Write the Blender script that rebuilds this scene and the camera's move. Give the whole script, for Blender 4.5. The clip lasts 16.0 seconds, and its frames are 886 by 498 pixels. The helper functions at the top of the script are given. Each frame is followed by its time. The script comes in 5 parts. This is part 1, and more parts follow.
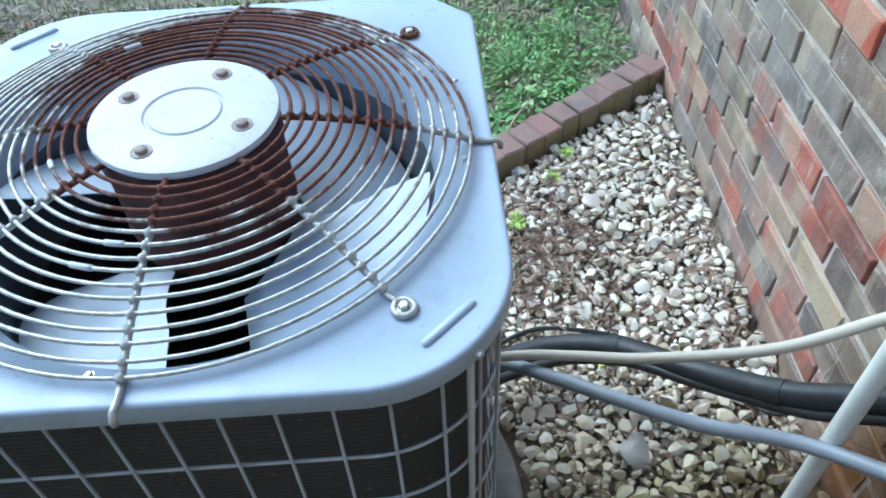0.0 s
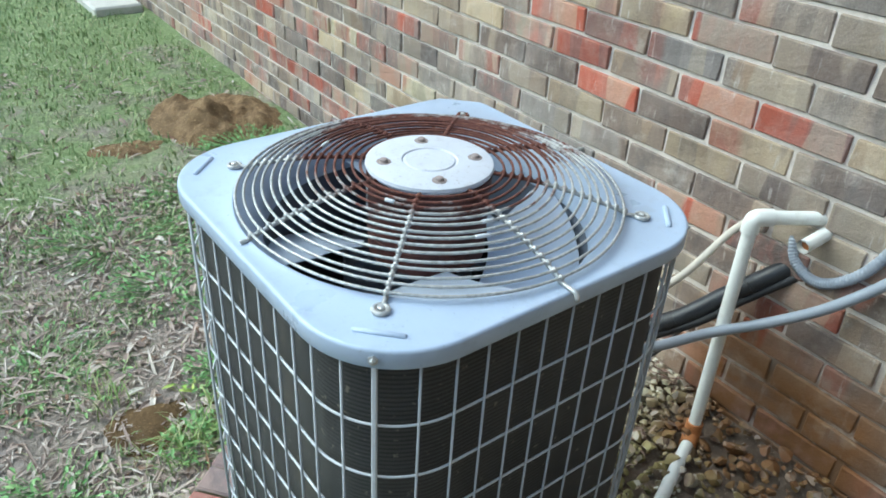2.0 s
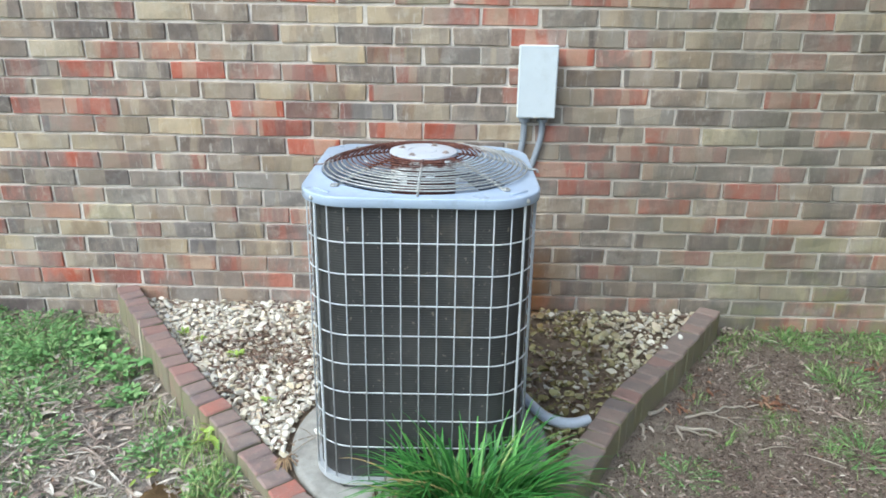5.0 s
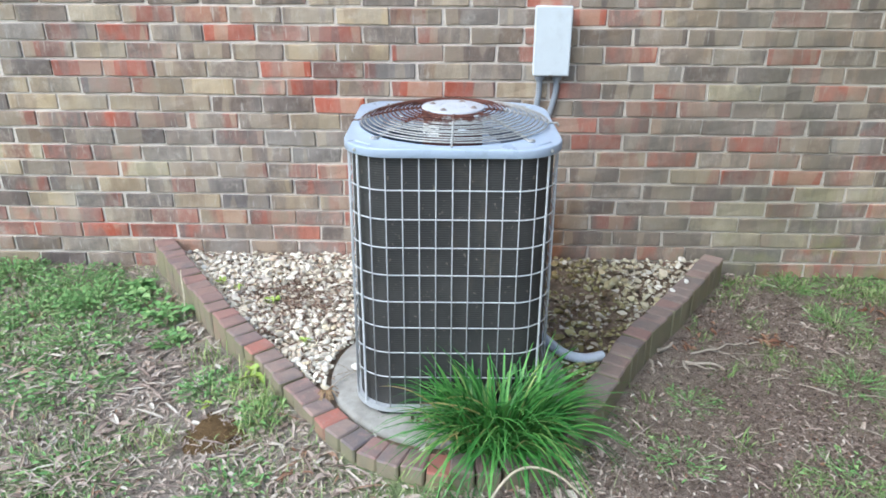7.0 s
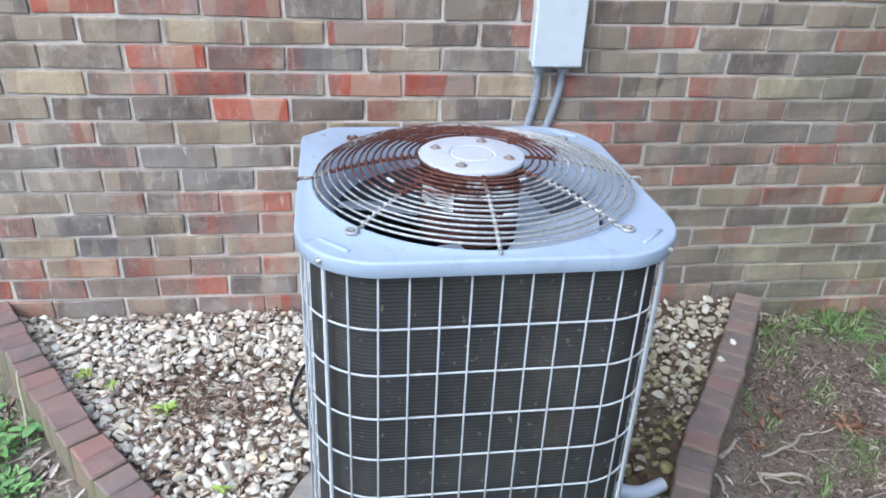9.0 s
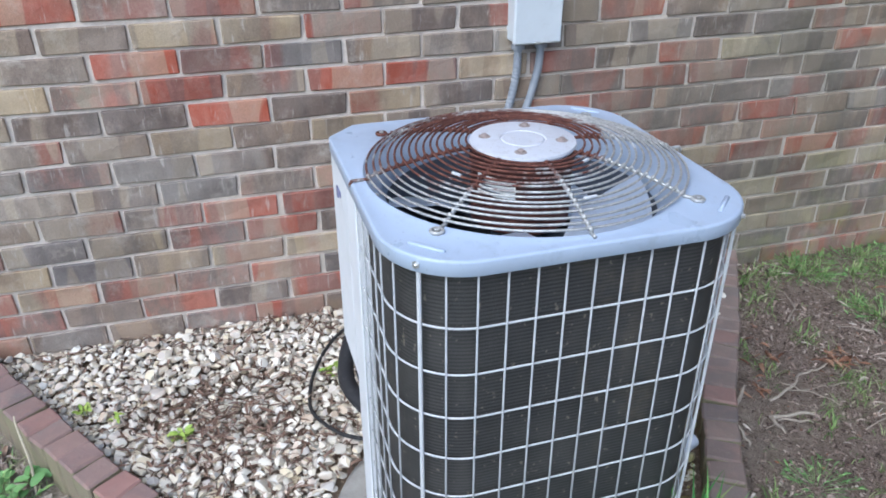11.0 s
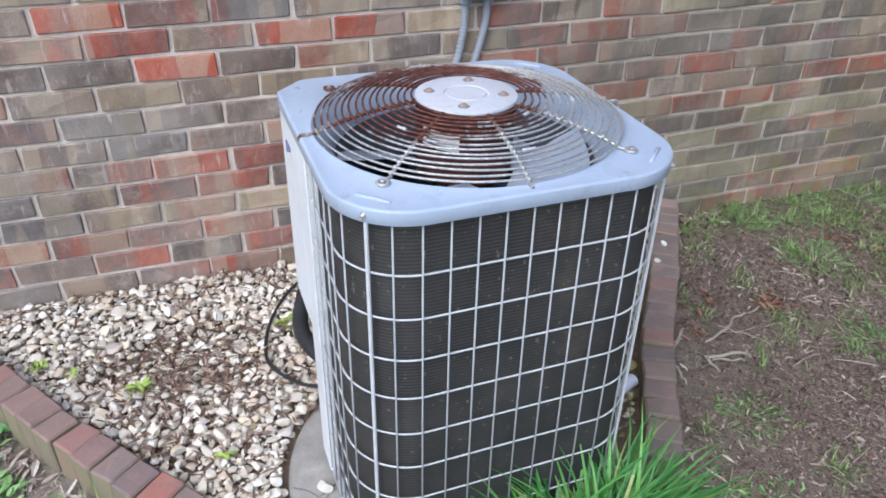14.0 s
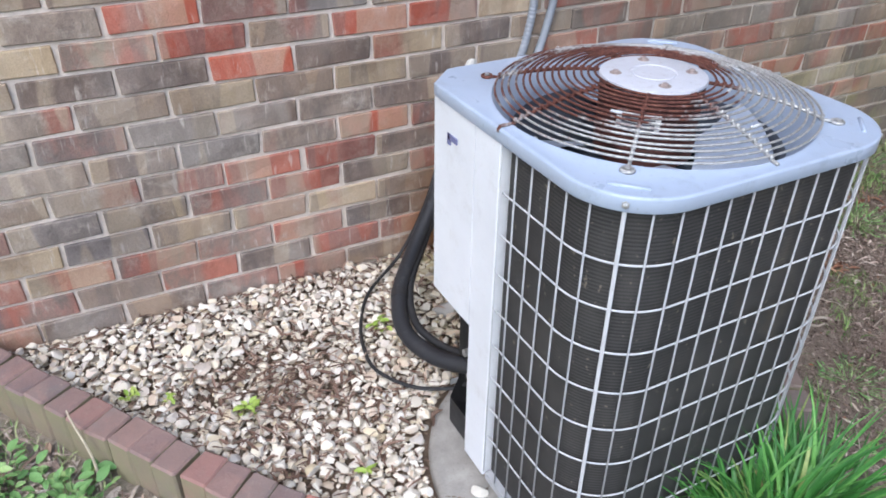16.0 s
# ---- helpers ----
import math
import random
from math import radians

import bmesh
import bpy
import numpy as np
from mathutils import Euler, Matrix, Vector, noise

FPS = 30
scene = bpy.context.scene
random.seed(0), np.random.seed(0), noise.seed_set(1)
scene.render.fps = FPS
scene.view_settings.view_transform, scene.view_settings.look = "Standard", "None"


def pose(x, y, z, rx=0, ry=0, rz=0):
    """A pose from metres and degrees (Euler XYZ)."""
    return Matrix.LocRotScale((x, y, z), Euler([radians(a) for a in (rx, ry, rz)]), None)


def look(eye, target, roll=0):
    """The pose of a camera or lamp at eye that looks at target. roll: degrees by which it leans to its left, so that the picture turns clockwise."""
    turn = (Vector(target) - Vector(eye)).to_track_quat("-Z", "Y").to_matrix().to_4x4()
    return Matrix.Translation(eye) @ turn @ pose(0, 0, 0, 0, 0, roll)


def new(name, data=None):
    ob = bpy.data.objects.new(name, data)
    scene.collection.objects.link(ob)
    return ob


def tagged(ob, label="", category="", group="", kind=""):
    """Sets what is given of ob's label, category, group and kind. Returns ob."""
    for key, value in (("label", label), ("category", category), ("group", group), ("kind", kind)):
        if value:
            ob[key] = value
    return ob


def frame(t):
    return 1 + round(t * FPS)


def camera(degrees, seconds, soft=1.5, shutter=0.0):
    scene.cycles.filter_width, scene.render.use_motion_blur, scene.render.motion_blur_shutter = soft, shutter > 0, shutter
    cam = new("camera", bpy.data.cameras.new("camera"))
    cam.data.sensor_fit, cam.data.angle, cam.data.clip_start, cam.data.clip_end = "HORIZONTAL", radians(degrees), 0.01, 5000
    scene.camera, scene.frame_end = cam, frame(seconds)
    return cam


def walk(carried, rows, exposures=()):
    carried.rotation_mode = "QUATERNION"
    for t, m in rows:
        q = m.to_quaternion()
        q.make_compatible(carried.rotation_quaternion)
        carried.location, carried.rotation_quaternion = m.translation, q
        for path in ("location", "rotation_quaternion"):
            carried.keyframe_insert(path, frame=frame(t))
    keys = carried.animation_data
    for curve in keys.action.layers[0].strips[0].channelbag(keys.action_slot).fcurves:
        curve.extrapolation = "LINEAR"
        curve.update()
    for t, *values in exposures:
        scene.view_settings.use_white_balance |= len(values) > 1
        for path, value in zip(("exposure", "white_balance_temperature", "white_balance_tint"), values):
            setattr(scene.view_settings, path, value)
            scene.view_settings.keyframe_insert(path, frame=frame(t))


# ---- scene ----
cam = camera(60.9, 16.0, soft=1.75)
PATH = [
    (0, (-0.676, -0.553, 1.257), (-0.649, 0.829, -0.19), -2.8),
    (0.3, (-0.826, -0.583, 1.236), (-0.611, 0.99, 0.025), -0.5),
    (0.5, (-0.954, -0.599, 1.24), (-0.582, 0.927, 0.001), -4.6),
    (1, (-1.203, -0.807, 1.301), (-0.492, 0.692, 0.184), -0.7),
    (1.5, (-1.327, -0.861, 1.321), (-0.424, 0.564, 0.246), 1.6),
    (2, (-1.46, -0.71, 1.283), (-0.395, 0.619, 0.234), 3.3),
    (2.5, (-1.654, -0.681, 1.295), (-0.418, 0.495, 0.251), -1.1),
    (3, (-1.863, -0.49, 1.227), (-0.387, 0.406, 0.217), -2.7),
    (3.5, (-2.077, -0.295, 1.275), (-0.464, 0.273, 0.237), -2.2),
    (4, (-2.363, -0.195, 1.276), (-0.537, 0.016, 0.487), 0.8),
    (6.3, (-3.024, 0.077, 1.29), (-1.145, 0.018, 0.604), 1.4),
    (6.5, (-3.018, 0.064, 1.314), (-1.15, 0.024, 0.599), 1.1),
    (7, (-2.997, 0.046, 1.3), (-1.154, 0.056, 0.523), 0.4),
    (7.5, (-2.89, 0.07, 1.278), (-1.081, 0.108, 0.425), 1.1),
    (8, (-2.6, 0.183, 1.269), (-0.799, 0.077, 0.406), -0.2),
    (8.5, (-2.321, 0.213, 1.249), (-0.563, -0.037, 0.33), 2.7),
    (9, (-2.056, 0.258, 1.276), (-0.299, -0.022, 0.362), 2.5),
    (9.5, (-1.965, 0.409, 1.272), (-0.245, 0.016, 0.332), 0.9),
    (12, (-1.992, 0.503, 1.285), (-0.344, -0.055, 0.299), 0.9),
    (12.5, (-2.0, 0.504, 1.237), (-0.445, -0.014, 0.091), 1.4),
    (13, (-2.005, 0.508, 1.23), (-0.584, -0.013, -0.077), 2.4),
    (13.5, (-2.007, 0.501, 1.295), (-0.489, -0.075, 0.125), 1.7),
    (14, (-2.027, 0.497, 1.3), (-0.44, -0.105, 0.241), 1.1),
    (14.5, (-2.043, 0.488, 1.295), (-0.442, -0.122, 0.263), 1.0),
    (15, (-2.034, 0.466, 1.282), (-0.445, -0.149, 0.235), 1.4),
    (15.5, (-1.962, 0.553, 1.27), (-0.414, -0.065, 0.165), 2.0),
    (16, (-1.793, 0.891, 1.27), (-0.306, 0.105, 0.188), 0.7),
]
# seconds, stops, kelvin, tint: the clip starts cooler and greener
EXPOSURES = [(0.0, 0.88, 4950, -8), (1.5, 0.91, 5400, -9), (3.5, 0.88, 5650, -6), (4.2, 0.86, 5700, -5), (6.5, 0.92, 5700, 0), (9.0, 0.77, 5400, 4), (12.0, 0.52, 5480, 6), (16.0, 0.64, 5750, 9)]
walk(cam, [(t, look(eye, target, roll)) for t, eye, target, roll in PATH], EXPOSURES)


# ---- world, sun, exposure ----
world = bpy.data.worlds.new("sky")
scene.world = world
world.use_nodes = True
wn = world.node_tree.nodes
sky = wn.new("ShaderNodeTexSky")
sky.sky_type = "NISHITA"
sky.sun_disc = False
sky.sun_elevation = radians(48)
sky.sun_rotation = radians(322)
sky.air_density, sky.dust_density, sky.ozone_density = 1.0, 3.0, 1.0
wn["Background"].inputs["Strength"].default_value = 0.15
world.node_tree.links.new(sky.outputs["Color"], wn["Background"].inputs["Color"])
sun = new("sun", bpy.data.lights.new("sun", "SUN"))
sun.data.energy, sun.data.angle, sun.data.color = 1.1, radians(50), (1.0, 0.97, 0.93)
sun.matrix_world = look((-5, 4.0, 7.2), (0, 0, 0))


# ---- materials ----
class Nodes:
    """A small writer of node materials in world-space metres."""

    def __init__(self, name):
        self.mat = bpy.data.materials.new(name)
        self.mat.use_nodes = True
        self.tree = self.mat.node_tree
        self.bsdf = self.tree.nodes["Principled BSDF"]
        self.pos = self.tree.nodes.new("ShaderNodeNewGeometry").outputs["Position"]

    def link(self, a, b):
        self.tree.links.new(a, b)

    def put(self, socket, v):
        if isinstance(v, bpy.types.NodeSocket):
            self.link(v, socket)
        elif isinstance(v, tuple):
            socket.default_value = (*v, 1.0) if len(v) == 3 and len(socket.default_value) == 4 else v
        else:
            socket.default_value = v

    def noise(self, scale, detail=3.0, rough=0.6, stretch=None, offset=None):
        n = self.tree.nodes.new("ShaderNodeTexNoise")
        n.inputs["Scale"].default_value = scale
        n.inputs["Detail"].default_value = detail
        n.inputs["Roughness"].default_value = rough
        m = self.tree.nodes.new("ShaderNodeMapping")
        m.inputs["Scale"].default_value = stretch or (1, 1, 1)
        self.link(self.pos, m.inputs["Vector"])
        if offset is not None:
            v = self.tree.nodes.new("ShaderNodeCombineXYZ")
            for k in "XYZ":
                self.link(offset, v.inputs[k])
            self.link(v.outputs[0], m.inputs["Location"])
        self.link(m.outputs[0], n.inputs["Vector"])
        return n.outputs["Fac"]

    def math(self, op, a, b=0.0, clamp=False):
        n = self.tree.nodes.new("ShaderNodeMath")
        n.operation, n.use_clamp = op, clamp
        self.put(n.inputs[0], a)
        self.put(n.inputs[1], b)
        return n.outputs[0]

    def span(self, v, a, b, c=0.0, d=1.0):
        n = self.tree.nodes.new("ShaderNodeMapRange")
        self.put(n.inputs["Value"], v)
        for k, x in zip(("From Min", "From Max", "To Min", "To Max"), (a, b, c, d)):
            n.inputs[k].default_value = x
        return n.outputs[0]

    def axis(self, k):
        n = self.tree.nodes.new("ShaderNodeSeparateXYZ")
        self.link(self.pos, n.inputs[0])
        return n.outputs[k]

    def mix(self, f, a, b, mode="MIX"):
        n = self.tree.nodes.new("ShaderNodeMix")
        n.data_type, n.blend_type = "RGBA", mode
        self.put(n.inputs[0], f)
        self.put(n.inputs[6], a)
        self.put(n.inputs[7], b)
        return n.outputs[2]

    def ramp(self, f, stops, hard=False):
        n = self.tree.nodes.new("ShaderNodeValToRGB")
        r = n.color_ramp
        r.interpolation = "CONSTANT" if hard else "LINEAR"
        while len(r.elements) < len(stops):
            r.elements.new(1.0)
        for e, (p, c) in zip(r.elements, stops):
            e.position, e.color = p, (*c, 1.0)
        self.put(n.inputs[0], f)
        return n.outputs[0]

    def chance(self):
        """One random number for each object and each loose piece of a mesh."""
        o = self.tree.nodes.new("ShaderNodeObjectInfo").outputs["Random"]
        g = self.tree.nodes.new("ShaderNodeNewGeometry").outputs["Random Per Island"]
        return self.math("FRACT", self.math("ADD", o, g))

    def bump(self, height, strength, distance=0.002):
        n = self.tree.nodes.new("ShaderNodeBump")
        n.inputs["Strength"].default_value = strength
        n.inputs["Distance"].default_value = distance
        self.link(height, n.inputs["Height"])
        self.link(n.outputs[0], self.bsdf.inputs["Normal"])

    def done(self, color, rough=0.8, metal=0.0, spec=0.5):
        self.put(self.bsdf.inputs["Base Color"], color)
        self.put(self.bsdf.inputs["Roughness"], rough)
        self.put(self.bsdf.inputs["Metallic"], metal)
        self.put(self.bsdf.inputs["Specular IOR Level"], spec)
        return self.mat


def brick_mat(name, main, second, split, dust=0.5):
    """Fired clay: a main colour, patches of a second and of a stray third one, pale mortar smear, grain."""
    n = Nodes(name)
    c = n.chance()
    far = n.math("MULTIPLY", c, 40.0)
    col = n.mix(n.span(n.noise(8.0, 2.0, 0.5, (1, 1, 0.6), far), split - 0.05, split + 0.05), main, second)
    other = n.ramp(n.math("FRACT", n.math("MULTIPLY", c, 13.7)), [(0.0, (0.34, 0.125, 0.095)), (0.3, (0.36, 0.305, 0.235)), (0.5, (0.175, 0.150, 0.142)), (0.7, (0.31, 0.28, 0.255)), (0.85, (0.26, 0.205, 0.165))], True)
    patch = n.span(n.noise(5.0, 1.0, 0.4, (1, 1, 0.25), n.math("MULTIPLY", c, 71.0)), 0.545, 0.575, 0.0, 0.72)
    col = n.mix(patch, col, other)
    block = n.noise(9.0, 1.0, 0.4, (1, 1, 0.12), n.math("MULTIPLY", c, 23.0))   # upright bands across a brick
    col = n.mix(n.span(block, 0.56, 0.575, 0.0, 0.5), col, (0.46, 0.375, 0.275))
    col = n.mix(n.span(block, 0.44, 0.425, 0.0, 0.45), col, (0.150, 0.128, 0.120))
    streak = n.noise(34.0, 4.0, 0.65, (1, 1.0, 0.5))
    col = n.mix(n.span(streak, 0.40, 0.7, 0.0, 0.4), col, tuple(min(1, v * 1.5 + 0.03) for v in second))
    col = n.mix(n.span(n.noise(16.0, 5.0, 0.7), 0.54, 0.70, 0.0, dust * 0.85), col, (0.53, 0.475, 0.415))
    col = n.mix(n.span(n.noise(60.0, 3.0, 0.6, (1, 1, 0.16)), 0.62, 0.70, 0.0, 0.45), col, (0.58, 0.53, 0.48))
    col = n.mix(n.span(n.noise(3.0, 3.0, 0.6), 0.45, 0.70, 0.0, 0.22), col, (0.50, 0.46, 0.42))
    grain = n.noise(420.0, 3.0, 0.7)
    col = n.mix(1.0, col, n.ramp(grain, [(0.25, (0.72, 0.72, 0.72)), (0.75, (1.25, 1.25, 1.25))]), "MULTIPLY")
    col = n.mix(1.0, col, n.ramp(c, [(0.0, (0.80, 0.80, 0.82)), (1.0, (1.18, 1.16, 1.12))]), "MULTIPLY")
    # south end toned down in the colour to a duller grey-olive
    dull_tone = n.math("MULTIPLY", n.span(n.axis(1), -0.02, -0.95), n.span(n.noise(2.6, 5.0, 0.65), 0.34, 0.62, 0.12, 0.62))
    col = n.mix(dull_tone, col, (0.150, 0.142, 0.108))
    # algae low on the shaded south end of the wall
    damp = n.math("MULTIPLY", n.span(n.axis(1), -0.7, -1.7), n.span(n.axis(2), 0.5, 0.05))
    green = n.math("MULTIPLY", damp, n.span(n.noise(9.0, 4.0, 0.6), 0.48, 0.66, 0.0, 0.55))
    col = n.mix(green, col, (0.26, 0.27, 0.11))
    # rust-brown splash where the drain pipe drips beside the wall
    wet = n.math("MULTIPLY", n.math("MULTIPLY", n.span(n.axis(1), -0.52, -0.36), n.span(n.axis(1), 0.14, 0.0)), n.span(n.axis(2), 0.36, 0.17))
    col = n.mix(n.math("MULTIPLY", wet, n.span(n.noise(9.0, 4.0, 0.6), 0.30, 0.50, 0.35, 0.97)), col, (0.175, 0.080, 0.027))
    n.bump(n.math("ADD", n.noise(160.0, 4.0, 0.7), n.math("MULTIPLY", n.noise(30.0, 4.0, 0.65), 2.0)), 0.75, 0.0028)
    return n.done(col, n.span(grain, 0.2, 0.8, 0.78, 0.95), spec=0.3)


BRICK = {
    "r": brick_mat("red_brick", (0.385, 0.100, 0.062), (0.30, 0.155, 0.122), 0.57, 0.3),
    "p": brick_mat("mottled_red_brick", (0.228, 0.175, 0.148), (0.335, 0.135, 0.10), 0.54),
    "g": brick_mat("grey_brick", (0.218, 0.174, 0.148), (0.300, 0.240, 0.193), 0.54, 0.6),
    "d": brick_mat("dark_brick", (0.152, 0.118, 0.102), (0.212, 0.158, 0.130), 0.55, 0.42),
    "t": brick_mat("taupe_brick", (0.290, 0.212, 0.152), (0.200, 0.153, 0.126), 0.52),
    "b": brick_mat("buff_brick", (0.435, 0.340, 0.225), (0.315, 0.238, 0.166), 0.52),
    "y": brick_mat("yellow_buff_brick", (0.315, 0.270, 0.185), (0.42, 0.355, 0.235), 0.56),
    "w": brick_mat("pale_grey_brick", (0.268, 0.236, 0.215), (0.190, 0.162, 0.148), 0.55, 0.5),
}
KINDS = "rpgdtbyw"


def mortar_mat():
    n = Nodes("mortar")
    f = n.noise(30.0, 5.0, 0.7)
    col = n.ramp(f, [(0.3, (0.56, 0.49, 0.43)), (0.7, (0.76, 0.68, 0.61))])
    col = n.mix(n.span(n.noise(3.0, 3.0), 0.5, 0.75, 0, 0.4), col, (0.44, 0.41, 0.35))
    # same duller grey-olive towards the south end as on the bricks
    dull_tone = n.math("MULTIPLY", n.span(n.axis(1), -0.02, -0.95), n.span(n.noise(2.6, 5.0, 0.65), 0.34, 0.62, 0.15, 0.6))
    col = n.mix(dull_tone, col, (0.27, 0.26, 0.20))
    wet = n.math("MULTIPLY", n.math("MULTIPLY", n.span(n.axis(1), -0.52, -0.36), n.span(n.axis(1), 0.14, 0.0)), n.span(n.axis(2), 0.36, 0.17))
    col = n.mix(n.math("MULTIPLY", wet, n.span(n.noise(9.0, 4.0, 0.6), 0.30, 0.50, 0.35, 0.97)), col, (0.15, 0.080, 0.036))
    n.bump(n.noise(260.0, 4.0, 0.75), 0.8, 0.002)
    return n.done(col, 0.95, spec=0.2)


def soil_mat(name, dark, light, bumpy=1.0):
    n = Nodes(name)
    f = n.noise(26.0, 6.0, 0.7)
    col = n.ramp(f, [(0.3, dark), (0.7, light)])
    col = n.mix(n.span(n.noise(2.2, 4.0, 0.6), 0.48, 0.62, 0.0, 0.6), col, tuple(v * 0.62 for v in light))
    col = n.mix(n.span(n.noise(130.0, 3.0, 0.7), 0.6, 0.7, 0.0, 0.7), col, tuple(min(1, v * 1.7) for v in light))
    n.bump(n.math("ADD", n.noise(70.0, 5.0, 0.75), n.noise(300.0, 3.0, 0.7)), bumpy, 0.008)
    return n.done(col, 0.96, spec=0.2)


def ground_mat():
    n = Nodes("lawn_soil")
    f = n.noise(30.0, 6.0, 0.72)
    soil = n.ramp(f, [(0.28, (0.20, 0.165, 0.14)), (0.5, (0.36, 0.305, 0.265)), (0.75, (0.52, 0.455, 0.40))])
    # bare earth of the south side; its shade is part of this darker colour
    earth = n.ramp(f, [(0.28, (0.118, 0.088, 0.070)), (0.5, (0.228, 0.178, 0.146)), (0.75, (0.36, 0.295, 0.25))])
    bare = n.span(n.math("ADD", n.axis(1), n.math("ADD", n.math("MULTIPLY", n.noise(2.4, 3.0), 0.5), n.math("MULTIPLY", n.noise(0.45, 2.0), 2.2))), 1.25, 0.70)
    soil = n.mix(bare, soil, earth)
    straw = n.ramp(n.noise(90.0, 4.0, 0.7, (1, 0.35, 1)), [(0.35, (0.26, 0.215, 0.165)), (0.65, (0.52, 0.455, 0.36))])
    col = n.mix(n.math("MULTIPLY", n.span(n.noise(3.5, 4.0, 0.6), 0.42, 0.58, 0.0, 0.75), n.span(bare, 0.0, 1.0, 1.0, 0.3)), soil, straw)
    green = n.ramp(n.noise(60.0, 4.0, 0.7), [(0.3, (0.15, 0.22, 0.08)), (0.7, (0.36, 0.47, 0.20))])
    far = n.math("ADD", n.span(n.axis(1), 1.6, 4.0, 0.0, 0.34), n.span(n.axis(1), -0.5, 0.2, -0.07, 0.0))
    g = n.span(n.math("ADD", n.noise(1.6, 4.0, 0.6), far), 0.52, 0.66, 0.0, 0.85)
    col = n.mix(g, col, green)
    n.bump(n.math("ADD", n.noise(55.0, 5.0, 0.75), n.noise(240.0, 3.0, 0.7)), 1.0, 0.010)
    return n.done(col, 0.95, spec=0.2)


def concrete_mat(name, lo, hi):
    n = Nodes(name)
    col = n.ramp(n.noise(9.0, 6.0, 0.7), [(0.3, lo), (0.7, hi)])
    col = n.mix(n.span(n.noise(240.0, 2.0, 0.6), 0.62, 0.72, 0.0, 0.5), col, tuple(v * 0.6 for v in lo))
    col = n.mix(n.span(n.noise(4.0, 4.0, 0.6), 0.55, 0.7, 0.0, 0.45), col, tuple(v * 0.65 for v in lo))
    n.bump(n.noise(180.0, 5.0, 0.75), 0.5, 0.002)
    return n.done(col, 0.92, spec=0.3)


def gravel_mat():
    n = Nodes("river_gravel")
    c = n.chance()
    col = n.ramp(c, [(0.0, (0.74, 0.68, 0.565)), (0.14, (0.83, 0.79, 0.71)), (0.27, (0.68, 0.60, 0.47)), (0.40, (0.84, 0.81, 0.745)), (0.50, (0.74, 0.635, 0.545)),
                     (0.60, (0.56, 0.44, 0.32)), (0.68, (0.79, 0.745, 0.665)), (0.78, (0.67, 0.565, 0.38)), (0.87, (0.81, 0.755, 0.645)), (0.95, (0.53, 0.47, 0.42)), (1.0, (0.66, 0.64, 0.61))])
    col = n.mix(n.span(n.noise(60.0, 4.0, 0.7), 0.52, 0.70, 0.0, 0.35), col, (0.49, 0.41, 0.31))
    # algae, tannin and dirt under the drain, with the south side's shade mixed in
    south = n.math("MULTIPLY", n.span(n.axis(1), 0.24, -0.04), n.span(n.axis(1), -0.80, -0.56, 0.42, 1.0))
    stain = n.math("MULTIPLY", south, n.span(n.noise(11.0, 4.0, 0.6), 0.30, 0.50, 0.72, 1.0))
    tone = n.ramp(n.noise(8.0, 3.0, 0.6), [(0.36, (0.105, 0.066, 0.032)), (0.48, (0.20, 0.165, 0.060)), (0.64, (0.41, 0.37, 0.17))])
    lot = n.math("FRACT", n.math("MULTIPLY", c, 7.3))
    col = n.mix(n.math("MULTIPLY", stain, n.span(lot, 0.12, 0.32, 0.4, 1.0)), col, tone)
    drip = n.math("MULTIPLY", n.math("MULTIPLY", n.span(n.axis(1), -0.50, -0.28), n.span(n.axis(1), 0.06, -0.04)), n.span(n.axis(0), -0.34, -0.16))
    col = n.mix(n.math("MULTIPLY", drip, n.span(n.noise(14.0, 4.0, 0.6), 0.32, 0.52, 0.4, 0.95)), col, (0.18, 0.076, 0.024))
    n.bump(n.noise(150.0, 4.0, 0.7), 0.3, 0.001)
    return n.done(col, 0.7, spec=0.4)


def leaf_mat(name, stops, rough=0.85):
    n = Nodes(name)
    c = n.chance()
    col = n.ramp(c, stops)
    col = n.mix(n.span(n.noise(120.0, 3.0, 0.6), 0.4, 0.7, 0.0, 0.35), col, tuple(v * 0.55 for v in stops[0][1]))
    return n.done(col, rough, spec=0.35)


def paint_mat(name, base, rough=0.45, dull_tone=(0.30, 0.28, 0.25), amount=0.3, metal=0.0, scale=5.0):
    """Weathered enamel: chalky patches, drips of dirt and fine pitting."""
    n = Nodes(name)
    col = n.mix(n.span(n.noise(scale, 5.0, 0.65), 0.4, 0.7, 0.0, 0.5), base, tuple(min(1.0, v * 1.18) for v in base))
    col = n.mix(n.span(n.noise(scale * 3.1, 6.0, 0.72), 0.55, 0.75, 0.0, amount), col, dull_tone)
    col = n.mix(n.span(n.noise(190.0, 3.0, 0.6), 0.66, 0.74, 0.0, amount * 1.4), col, dull_tone)
    n.bump(n.noise(90.0, 3.0, 0.6), 0.12, 0.001)
    return n.done(col, n.span(n.noise(14.0, 4.0), 0.3, 0.7, rough - 0.1, rough + 0.18), metal)


